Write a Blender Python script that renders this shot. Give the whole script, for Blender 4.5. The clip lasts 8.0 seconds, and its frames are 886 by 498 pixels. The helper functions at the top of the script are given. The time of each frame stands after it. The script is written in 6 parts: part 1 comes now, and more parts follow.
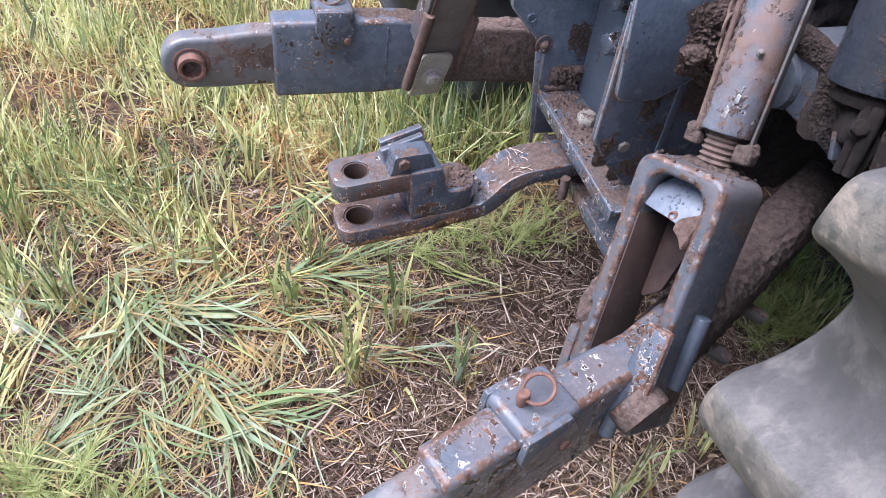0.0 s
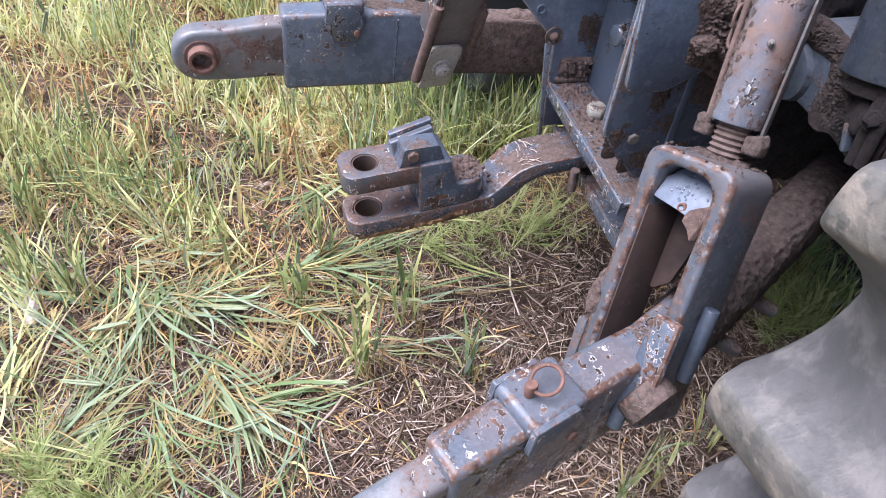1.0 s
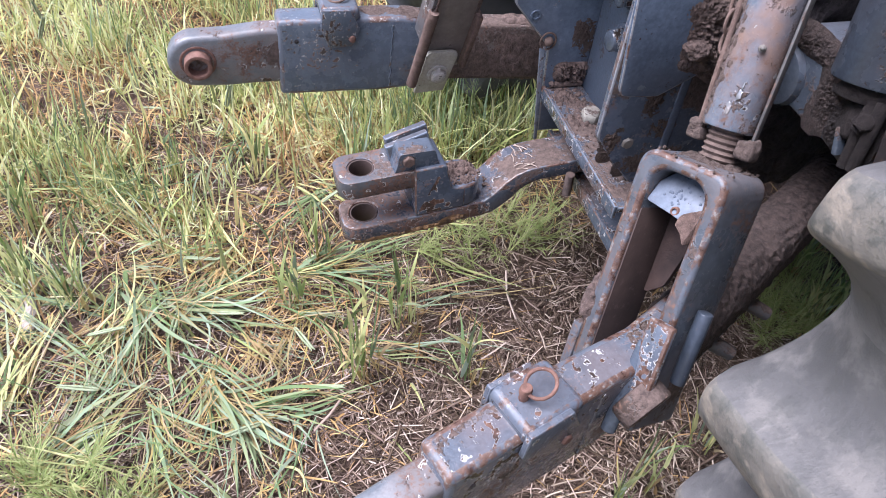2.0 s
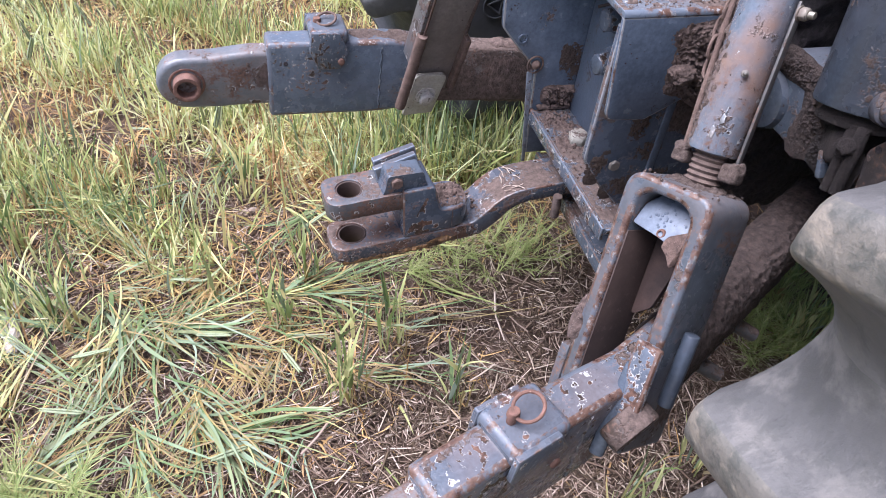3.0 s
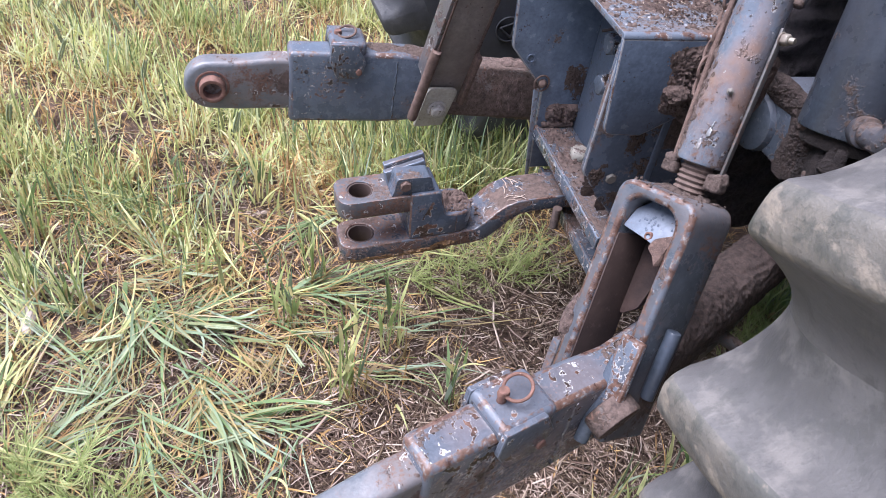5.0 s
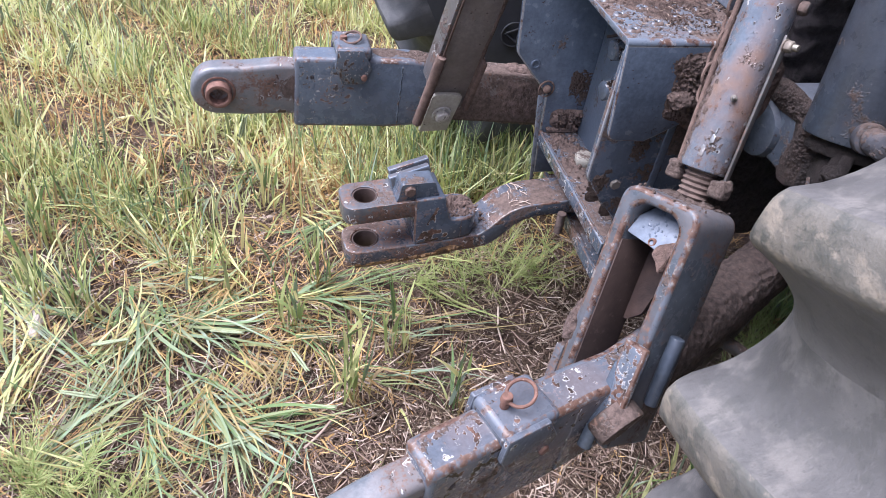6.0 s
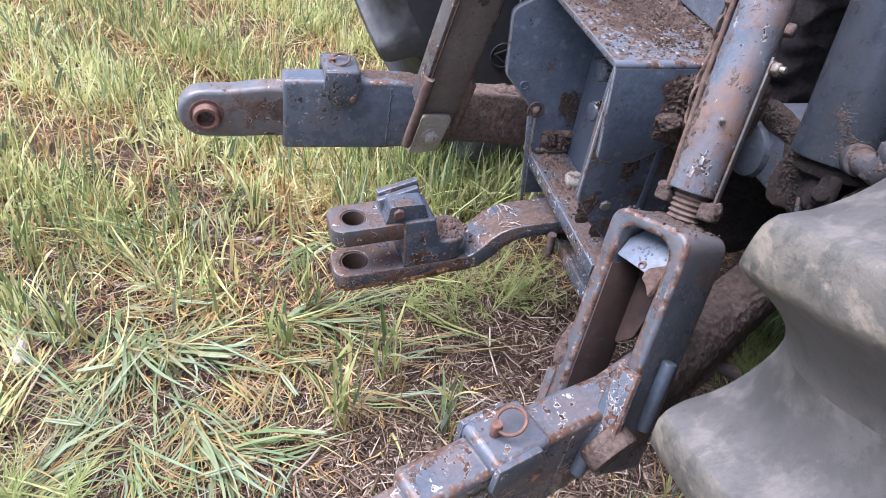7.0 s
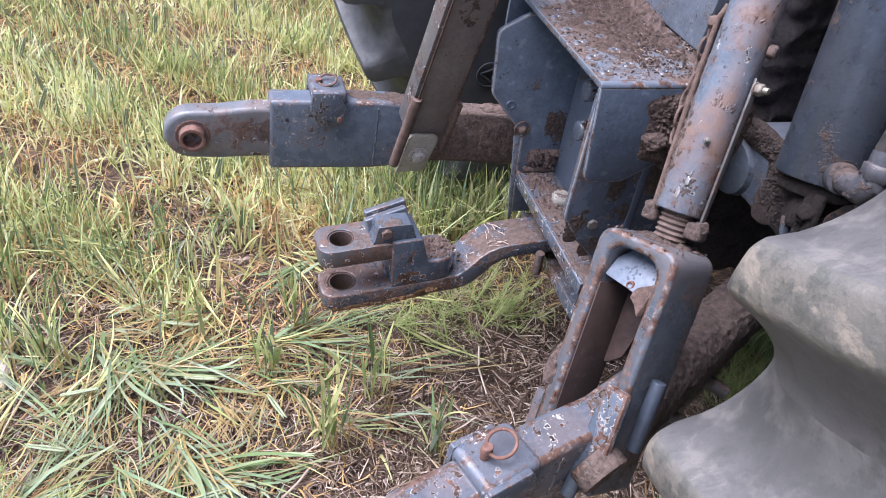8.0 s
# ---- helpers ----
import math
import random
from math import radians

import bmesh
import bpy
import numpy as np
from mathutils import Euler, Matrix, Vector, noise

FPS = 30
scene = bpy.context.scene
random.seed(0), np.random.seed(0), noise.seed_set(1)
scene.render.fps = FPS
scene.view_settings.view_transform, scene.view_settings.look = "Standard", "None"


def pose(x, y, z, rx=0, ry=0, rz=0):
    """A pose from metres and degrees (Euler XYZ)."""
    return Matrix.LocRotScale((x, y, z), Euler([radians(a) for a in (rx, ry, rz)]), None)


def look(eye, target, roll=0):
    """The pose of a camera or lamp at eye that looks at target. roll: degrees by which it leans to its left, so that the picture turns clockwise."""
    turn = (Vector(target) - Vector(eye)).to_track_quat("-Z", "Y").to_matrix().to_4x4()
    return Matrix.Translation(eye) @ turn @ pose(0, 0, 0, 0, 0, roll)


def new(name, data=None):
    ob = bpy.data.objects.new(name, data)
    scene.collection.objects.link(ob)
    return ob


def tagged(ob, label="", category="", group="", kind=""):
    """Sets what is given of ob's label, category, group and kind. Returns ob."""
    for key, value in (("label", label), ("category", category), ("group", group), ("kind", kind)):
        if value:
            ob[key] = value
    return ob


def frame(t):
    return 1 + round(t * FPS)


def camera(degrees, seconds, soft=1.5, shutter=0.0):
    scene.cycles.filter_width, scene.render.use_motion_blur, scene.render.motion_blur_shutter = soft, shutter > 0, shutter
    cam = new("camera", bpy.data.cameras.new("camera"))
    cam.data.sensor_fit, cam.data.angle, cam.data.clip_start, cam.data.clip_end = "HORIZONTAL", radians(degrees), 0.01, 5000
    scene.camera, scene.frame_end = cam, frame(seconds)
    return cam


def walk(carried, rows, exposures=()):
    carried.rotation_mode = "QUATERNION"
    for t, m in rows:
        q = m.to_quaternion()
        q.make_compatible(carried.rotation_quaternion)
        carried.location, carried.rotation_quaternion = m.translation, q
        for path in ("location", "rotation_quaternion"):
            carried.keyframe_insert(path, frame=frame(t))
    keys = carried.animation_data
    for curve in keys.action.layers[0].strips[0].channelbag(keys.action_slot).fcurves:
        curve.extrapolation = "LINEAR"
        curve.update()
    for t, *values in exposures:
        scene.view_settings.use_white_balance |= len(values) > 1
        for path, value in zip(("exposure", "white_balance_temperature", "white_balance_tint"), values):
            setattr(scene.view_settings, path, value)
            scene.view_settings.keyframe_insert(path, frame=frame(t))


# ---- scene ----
cam = camera(64.6, 8.0, soft=0.75)

PATH = [
    (0, (-0.142, -0.836, 1.186), (0.323, 0.48, -0.246), 7.0),
    (0.5, (-0.139, -0.836, 1.185), (0.309, 0.477, -0.256), 6.6),
    (1, (-0.141, -0.839, 1.186), (0.294, 0.47, -0.261), 6.3),
    (2.5, (-0.137, -0.842, 1.191), (0.318, 0.486, -0.233), 6.4),
    (3, (-0.136, -0.841, 1.192), (0.342, 0.508, -0.206), 6.9),
    (3.5, (-0.135, -0.835, 1.202), (0.366, 0.535, -0.167), 7.7),
    (4, (-0.142, -0.85, 1.2), (0.365, 0.538, -0.149), 8.4),
    (4.5, (-0.146, -0.886, 1.197), (0.35, 0.511, -0.144), 9.0),
    (5, (-0.153, -0.91, 1.204), (0.322, 0.494, -0.14), 9.2),
    (6.5, (-0.147, -0.911, 1.208), (0.312, 0.516, -0.116), 8.7),
    (7, (-0.142, -0.899, 1.208), (0.338, 0.544, -0.091), 8.7),
    (7.5, (-0.143, -0.894, 1.211), (0.359, 0.563, -0.064), 8.7),
    (8, (-0.142, -0.894, 1.211), (0.375, 0.571, -0.048), 8.9),
]
walk(cam, [(t, look(e, g, r)) for t, e, g, r in PATH], exposures=((0, 1.86, 5830, 23), (8, 1.86, 5830, 23)))

# ---- settings ----
SKY, SUN = 0.045, 3.3
NEAR_TURN, FAR_TURN = 5.8, -0.1
FAR_TOP = (0.215, 0.205, 0.74)
EMBLEM = (-0.51, -0.378)

# ---- world and light ----
world = bpy.data.worlds.new("overcast_sky")
world.use_nodes = True
scene.world = world
wn = world.node_tree
sky = wn.nodes.new("ShaderNodeTexSky")
sky.sky_type = "NISHITA"
sky.sun_disc = False
sky.sun_elevation = radians(52)
sky.sun_rotation = radians(200)
sky.air_density, sky.dust_density, sky.ozone_density = 1.0, 2.0, 2.0
wn.links.new(sky.outputs[0], wn.nodes["Background"].inputs[0])
wn.nodes["Background"].inputs[1].default_value = SKY

sun_data = bpy.data.lights.new("sun", "SUN")
sun_data.energy, sun_data.angle, sun_data.color = SUN, radians(48), (1.0, 0.97, 0.93)
sun = new("sun", sun_data)
sun.matrix_world = look((-2.0, 0.4, 4.0), (0, 0, 0))


# ---- materials ----
def shader(name):
    m = bpy.data.materials.new(name)
    m.use_nodes = True
    nt = m.node_tree
    return m, nt, nt.nodes["Principled BSDF"]


def node(nt, kind, *links, **values):
    n = nt.nodes.new(kind)
    for key, value in values.items():
        if key in ("operation", "blend_type", "data_type", "feature", "noise_dimensions", "interpolation_type"):
            if key == "operation":
                n.operation = value
            elif key == "blend_type":
                n.blend_type = value
            elif key == "data_type":
                n.data_type = value
            elif key == "feature":
                n.feature = value
        else:
            n.inputs[key].default_value = value
    for src, dst in links:
        nt.links.new(src, n.inputs[dst])
    return n


def coords(nt, stretch=(1, 1, 1)):
    tc = nt.nodes.new("ShaderNodeTexCoord")
    mp = nt.nodes.new("ShaderNodeMapping")
    mp.inputs["Scale"].default_value = stretch
    nt.links.new(tc.outputs["Object"], mp.inputs[0])
    return mp.outputs[0]


def noise_of(nt, vec, scale, detail=6.0, rough=0.6):
    n = node(nt, "ShaderNodeTexNoise", (vec, "Vector"), Scale=scale, Detail=detail, Roughness=rough)
    return n.outputs["Fac"]


def ramp(nt, value, lo, hi, a=0.0, b=1.0):
    n = node(nt, "ShaderNodeMapRange", (value, "Value"))
    n.inputs["From Min"].default_value, n.inputs["From Max"].default_value = lo, hi
    n.inputs["To Min"].default_value, n.inputs["To Max"].default_value = a, b
    return n.outputs[0]


def calc(nt, op, a, b):
    n = nt.nodes.new("ShaderNodeMath")
    n.operation = op
    for i, v in enumerate((a, b)):
        if isinstance(v, (int, float)):
            n.inputs[i].default_value = v
        else:
            nt.links.new(v, n.inputs[i])
    return n.outputs[0]


def blend(nt, fac, a, b):
    n = nt.nodes.new("ShaderNodeMix")
    n.data_type = "RGBA"
    for v, i in ((fac, 0), (a, 6), (b, 7)):
        if isinstance(v, (int, float)):
            n.inputs[i].default_value = v
        elif isinstance(v, tuple):
            n.inputs[i].default_value = (*v, 1)
        else:
            nt.links.new(v, n.inputs[i])
    return n.outputs[2]


def bump(nt, bsdf, height, strength=0.4, distance=0.002):
    b = node(nt, "ShaderNodeBump", (height, "Height"), Strength=strength, Distance=distance)
    nt.links.new(b.outputs[0], bsdf.inputs["Normal"])


MUD_A, MUD_B = (0.045, 0.032, 0.027), (0.125, 0.090, 0.076)
RUST_A, RUST_B = (0.055, 0.031, 0.024), (0.150, 0.088, 0.064)


def painted(name, base, mud=0.66, rust=0.70, chips=0.68, dust=0.35, gloss=0.42, wear=0.5, settle=0.05, side=0.25, grain=58, stain=0.0):
    """Worn machine paint: dust film, rust stains, chips with pale primer rims, caked mud. mud, rust and chips are thresholds: lower covers more. settle: how much more mud lies on level faces."""
    m, nt, bsdf = shader(name)
    v = coords(nt)
    big, mid, fine = noise_of(nt, v, 7), noise_of(nt, v, 34), noise_of(nt, v, 190, 4)
    grime = noise_of(nt, v, 15, 8, 0.7)
    hi = tuple(min(1, c * 1.22 + 0.002) for c in base)
    lo = tuple(c * 0.80 for c in base)
    col = blend(nt, ramp(nt, calc(nt, "ADD", calc(nt, "MULTIPLY", mid, 0.55), calc(nt, "MULTIPLY", fine, 0.45)), 0.38, 0.62), lo, hi)
    geo = nt.nodes.new("ShaderNodeNewGeometry")
    sep = nt.nodes.new("ShaderNodeSeparateXYZ")
    nt.links.new(geo.outputs["Normal"], sep.inputs[0])
    level = ramp(nt, sep.outputs[2], 0.3, 0.9)
    film = calc(nt, "MULTIPLY", calc(nt, "MULTIPLY", ramp(nt, big, 0.38, 0.66), dust), calc(nt, "ADD", calc(nt, "MULTIPLY", level, 1.0 - side), side))
    col = blend(nt, film, col, (0.130, 0.100, 0.088))
    if stain:
        # a soft wash of rust
        wash = calc(nt, "ADD", calc(nt, "MULTIPLY", noise_of(nt, v, 9, 5, 0.55), 0.8), calc(nt, "MULTIPLY", mid, 0.2))
        col = blend(nt, ramp(nt, wash, 0.47, 0.60, 0.0, stain), col, (0.235, 0.140, 0.092))
    # stains of rust
    rmix = calc(nt, "ADD", calc(nt, "MULTIPLY", grime, 0.7), calc(nt, "MULTIPLY", fine, 0.3))
    rmask = ramp(nt, rmix, rust - 0.05, rust + 0.03)
    rcol = blend(nt, ramp(nt, fine, 0.35, 0.65), RUST_A, RUST_B)
    col = blend(nt, rmask, col, rcol)
    # chips: a pale rim, rust inside, more of them along the edges
    edge = ramp(nt, geo.outputs["Pointiness"], 0.51, 0.60, 0.0, 0.16 * wear)
    other = noise_of(nt, v, grain, 5, 0.55)
    cmix = calc(nt, "ADD", calc(nt, "ADD", calc(nt, "MULTIPLY", other, 0.66), calc(nt, "MULTIPLY", big, 0.34)), edge)
    chips = 0.5 + (chips - 0.5) * 0.88
    rim = ramp(nt, cmix, chips - 0.003, chips)
    core = ramp(nt, calc(nt, "SUBTRACT", cmix, ramp(nt, noise_of(nt, v, 48, 3, 0.5), 0.50, 0.62, 0.0, 0.024)), chips + 0.003, chips + 0.007)
    col = blend(nt, rim, col, (0.36, 0.365, 0.365))
    col = blend(nt, core, col, blend(nt, ramp(nt, mid, 0.45, 0.55), (0.035, 0.026, 0.022), rcol))
    # pin-head chips down to dark metal
    specks = ramp(nt, calc(nt, "ADD", calc(nt, "MULTIPLY", noise_of(nt, v, 150, 4, 0.6), 0.62), calc(nt, "MULTIPLY", grime, 0.38)), 0.615, 0.63)
    col = blend(nt, specks, col, (0.045, 0.032, 0.028))
    # fine spatter
    spray = ramp(nt, calc(nt, "ADD", calc(nt, "MULTIPLY", noise_of(nt, v, 300, 2, 0.5), 0.62), calc(nt, "MULTIPLY", big, 0.38)), 0.635, 0.66, 0.0, 0.7)
    col = blend(nt, spray, col, (0.135, 0.100, 0.086))
    # mud
    mmix = calc(nt, "ADD", calc(nt, "MULTIPLY", noise_of(nt, v, 11, 8, 0.62), 0.8), calc(nt, "MULTIPLY", fine, 0.2))
    mmix = calc(nt, "ADD", mmix, calc(nt, "MULTIPLY", level, settle))
    mmask = ramp(nt, mmix, mud - 0.015, mud + 0.015)
    mcol = blend(nt, ramp(nt, noise_of(nt, v, 130, 6, 0.7), 0.35, 0.65), MUD_A, MUD_B)
    col = blend(nt, mmask, col, mcol)
    nt.links.new(col, bsdf.inputs["Base Color"])
    dull = calc(nt, "MAXIMUM", calc(nt, "MAXIMUM", mmask, calc(nt, "MULTIPLY", rmask, 0.8)), film)
    nt.links.new(ramp(nt, calc(nt, "ADD", dull, calc(nt, "MULTIPLY", mid, 0.25)), 0.05, 1.1, gloss - 0.17, 0.95), bsdf.inputs["Roughness"])
    h = calc(nt, "ADD", calc(nt, "MULTIPLY", mmask, calc(nt, "ADD", fine, 0.5)), calc(nt, "MULTIPLY", fine, 0.22))
    h = calc(nt, "SUBTRACT", h, calc(nt, "MULTIPLY", calc(nt, "MAXIMUM", core, specks), 0.3))
    h = calc(nt, "ADD", h, calc(nt, "MULTIPLY", mid, 0.30))
    bump(nt, bsdf, h, 0.55, 0.0025)
    return m


def rough_matter(name, a, b, scale, rough=0.95, depth=0.004, third=None, strength=0.8):
    m, nt, bsdf = shader(name)
    v = coords(nt)
    n1, n2 = noise_of(nt, v, scale, 8, 0.65), noise_of(nt, v, scale * 6, 6, 0.7)
    col = blend(nt, ramp(nt, n1, 0.35, 0.65), a, b)
    if third:
        col = blend(nt, ramp(nt, n2, 0.58, 0.68), col, third)
    nt.links.new(col, bsdf.inputs["Base Color"])
    bsdf.inputs["Roughness"].default_value = rough
    bump(nt, bsdf, calc(nt, "ADD", n1, calc(nt, "MULTIPLY", n2, 0.7)), strength, depth)
    return m


def metal(name, col, rough, dirt=(0.16, 0.11, 0.085), amount=0.5):
    m, nt, bsdf = shader(name)
    v = coords(nt)
    n1, n2 = noise_of(nt, v, 40, 6), noise_of(nt, v, 160, 4)
    mask = calc(nt, "MULTIPLY", ramp(nt, n1, 0.42, 0.6), amount)
    nt.links.new(blend(nt, mask, col, dirt), bsdf.inputs["Base Color"])
    nt.links.new(ramp(nt, mask, 0, 1, 0.8, 0.0), bsdf.inputs["Metallic"])
    nt.links.new(ramp(nt, calc(nt, "ADD", mask, calc(nt, "MULTIPLY", n2, 0.2)), 0, 1, rough, 0.9), bsdf.inputs["Roughness"])
    bump(nt, bsdf, calc(nt, "ADD", n1, calc(nt, "MULTIPLY", n2, 0.4)), 0.4, 0.001)
    return m


def leafy(name, stops, rough=0.55, translucent=0.35, dry=0.45, foot=0.0):
    """Blades whose colour varies from one to the next."""
    m, nt, bsdf = shader(name)
    geo = nt.nodes.new("ShaderNodeNewGeometry")
    cr = nt.nodes.new("ShaderNodeValToRGB")
    el = cr.color_ramp.elements
    while len(el) < len(stops):
        el.new(0.5)
    for e, (p, c) in zip(el, stops):
        e.position, e.color = p, (*c, 1)
    nt.links.new(geo.outputs["Random Per Island"], cr.inputs[0])
    v = coords(nt)
    n1 = noise_of(nt, v, 90, 4)
    col = blend(nt, ramp(nt, n1, 0.35, 0.65, 0.0, dry), cr.outputs[0], (0.36, 0.29, 0.13))
    if foot:
        # withered towards the foot of the plant
        sep = nt.nodes.new("ShaderNodeSeparateXYZ")
        nt.links.new(v, sep.inputs[0])
        up = calc(nt, "ADD", sep.outputs[2], calc(nt, "MULTIPLY", calc(nt, "SUBTRACT", geo.outputs["Random Per Island"], 0.5), 0.08))
        col = blend(nt, ramp(nt, up, 0.0, 0.085, foot, 0.0), col, (0.40, 0.27, 0.13))
    nt.links.new(col, bsdf.inputs["Base Color"])
    bsdf.inputs["Roughness"].default_value = rough
    bsdf.inputs["Specular IOR Level"].default_value = 0.22
    tr = nt.nodes.new("ShaderNodeBsdfTranslucent")
    nt.links.new(col, tr.inputs[0])
    mix = nt.nodes.new("ShaderNodeMixShader")
    mix.inputs[0].default_value = translucent
    nt.links.new(bsdf.outputs[0], mix.inputs[1])
    nt.links.new(tr.outputs[0], mix.inputs[2])
    nt.links.new(mix.outputs[0], nt.nodes["Material Output"].inputs[0])
    return m


BLUE = (0.079, 0.104, 0.143)
PALE = (0.115, 0.135, 0.163)
paint = painted("grey_blue_paint", BLUE, mud=0.68, rust=0.68, chips=0.80, dust=0.25)
paint_clean = painted("grey_blue_paint_clean", BLUE, mud=0.70, rust=0.71, chips=0.80, dust=0.12, gloss=0.36, wear=0.9)
paint_pale = painted("pale_grey_paint", PALE, mud=0.60, rust=0.62, chips=0.78, dust=0.4, gloss=0.34)
paint_muddy = painted("muddy_grey_paint", (0.055, 0.060, 0.066), mud=0.50, rust=0.60, chips=0.80, dust=0.8, gloss=0.6)
paint_rusty = painted("rusty_grey_paint", (0.07, 0.08, 0.095), mud=0.56, rust=0.53, chips=0.74, dust=0.6, gloss=0.55, wear=1.0)
cast = painted("worn_cast_iron", (0.075, 0.082, 0.092), mud=0.60, rust=0.515, chips=0.68, dust=0.4, gloss=0.40, wear=1.2, settle=0.08, side=0.45)
mud = rough_matter("caked_mud", (0.048, 0.033, 0.028), (0.150, 0.106, 0.090), 80, 0.97, 0.004, (0.25, 0.187, 0.156), 0.9)
# mud of the axle; also the painted darkness of the hole discs
dark_mud_and_holes = rough_matter("dark_oily_mud_and_holes", (0.018, 0.015, 0.017), (0.085, 0.071, 0.077), 150, 0.7, 0.010, (0.18, 0.15, 0.155), 1.0)
coat_mud = rough_matter("pitted_mud", (0.026, 0.018, 0.016), (0.112, 0.080, 0.068), 120, 0.97, 0.005, (0.165, 0.122, 0.103), 1.0)
rust = rough_matter("rust", (0.085, 0.044, 0.032), (0.19, 0.10, 0.075), 70, 0.8, 0.0015, (0.25, 0.15, 0.115), 0.5)
rust_brown = rough_matter("muddy_rust", (0.070, 0.045, 0.036), (0.145, 0.098, 0.080), 80, 0.9, 0.002, (0.20, 0.14, 0.115), 0.7)
step_mud = rough_matter("trodden_mud", (0.050, 0.033, 0.027), (0.155, 0.105, 0.086), 90, 0.95, 0.008, (0.30, 0.22, 0.18), 1.0)
smooth_rust = rough_matter("smooth_rust", (0.028, 0.017, 0.014), (0.056, 0.036, 0.030), 18, 0.7, 0.001, (0.07, 0.047, 0.040), 0.3)
# wet mud, darkened further to carry the shade round the axle casting
wet_shaded_mud = rough_matter("wet_shaded_mud", (0.018, 0.0135, 0.0130), (0.045, 0.034, 0.031), 90, 0.85, 0.010, (0.075, 0.057, 0.050), 1.0)
mud_light = rough_matter("drying_mud", (0.085, 0.058, 0.048), (0.24, 0.178, 0.150), 170, 0.97, 0.012, (0.36, 0.28, 0.235), 1.0)
steel = metal("zinc_plated_steel", (0.19, 0.185, 0.17), 0.42, (0.13, 0.11, 0.095), 0.9)
brass = metal("dull_brass", (0.27, 0.25, 0.21), 0.45, (0.13, 0.10, 0.085), 0.8)
dull_steel = painted("galvanised_plate", (0.36, 0.35, 0.30), mud=0.64, rust=0.62, chips=0.74, dust=0.5, gloss=0.55)


def tyre_rubber(name, dark, light, dust, scuff, amount, streak):
    """Rubber with clouds of dried dust, smeared streaks and dull scuffs."""
    m, nt, bsdf = shader(name)
    v = coords(nt)
    clouds, spots, fine = noise_of(nt, v, 7, 6, 0.6), noise_of(nt, v, 30, 7, 0.68), noise_of(nt, v, 210, 5, 0.7)
    mp = nt.nodes.new("ShaderNodeMapping")
    mp.inputs["Scale"].default_value = (1.0, 0.7, 1.0)
    nt.links.new(v, mp.inputs[0])
    smear = noise_of(nt, mp.outputs[0], streak, 7, 0.65)
    col = blend(nt, ramp(nt, clouds, 0.36, 0.62), dark, light)
    col = blend(nt, ramp(nt, smear, 0.50, 0.60, 0.0, amount), col, dust)
    col = blend(nt, ramp(nt, spots, 0.52, 0.60, 0.0, 0.8 * amount), col, scuff)
    col = blend(nt, ramp(nt, fine, 0.58, 0.70, 0.0, 0.45), col, tuple(0.6 * c for c in dark))
    nt.links.new(col, bsdf.inputs["Base Color"])
    nt.links.new(ramp(nt, smear, 0.35, 0.65, 0.42, 0.68), bsdf.inputs["Roughness"])
    bump(nt, bsdf, calc(nt, "ADD", calc(nt, "MULTIPLY", spots, 1.2), calc(nt, "MULTIPLY", fine, 0.5)), 0.45, 0.003)
    return m


rubber = tyre_rubber("dusty_tyre_rubber", (0.068, 0.067, 0.066), (0.126, 0.123, 0.119), (0.158, 0.150, 0.139), (0.062, 0.063, 0.060), 0.7, 18)
rubber_worn = tyre_rubber("worn_tyre_tread", (0.064, 0.070, 0.068), (0.150, 0.138, 0.118), (0.235, 0.205, 0.165), (0.056, 0.061, 0.056), 0.85, 44)
# far tyre: darker rubber, its bars toned lighter as if lit
rubber_far = rough_matter("far_tyre_rubber", (0.020, 0.023, 0.029), (0.040, 0.043, 0.050), 12, 0.6, 0.001, None, 0.3)
rubber_far_bar = tyre_rubber("lit_tone_tyre_bars", (0.034, 0.037, 0.041), (0.066, 0.069, 0.073), (0.085, 0.087, 0.088), (0.030, 0.032, 0.034), 0.6, 20)
hose_rubber = rough_matter("hose_rubber", (0.02, 0.02, 0.021), (0.06, 0.05, 0.045), 50, 0.75, 0.001)
soil = rough_matter("soil", (0.050, 0.031, 0.023), (0.135, 0.088, 0.066), 38, 0.97, 0.010, (0.22, 0.155, 0.115), 1.0)


def crop_floor(m):
    """Further out the soil lies under a mat of thick crop."""
    nt = m.node_tree
    bsdf = nt.nodes["Principled BSDF"]
    v = coords(nt)
    sep = nt.nodes.new("ShaderNodeSeparateXYZ")
    nt.links.new(v, sep.inputs[0])
    ox = calc(nt, "DIVIDE", calc(nt, "ABSOLUTE", calc(nt, "SUBTRACT", sep.outputs[0], 0.125), 0), 1.5)
    oy = calc(nt, "DIVIDE", calc(nt, "ABSOLUTE", calc(nt, "SUBTRACT", sep.outputs[1], 1.2), 0), 1.95)
    out = calc(nt, "ADD", calc(nt, "MAXIMUM", ox, oy), calc(nt, "MULTIPLY", noise_of(nt, v, 2.5, 5, 0.6), 0.4))
    mat = blend(nt, ramp(nt, noise_of(nt, v, 60, 7, 0.7), 0.36, 0.62), (0.040, 0.033, 0.018), (0.20, 0.18, 0.085))
    mat = blend(nt, ramp(nt, noise_of(nt, v, 3.2, 6, 0.65), 0.48, 0.66, 0.0, 0.7), mat, (0.11, 0.070, 0.044))
    base = bsdf.inputs["Base Color"].links[0].from_socket
    nt.links.new(blend(nt, ramp(nt, out, 1.12, 1.30), base, mat), bsdf.inputs["Base Color"])


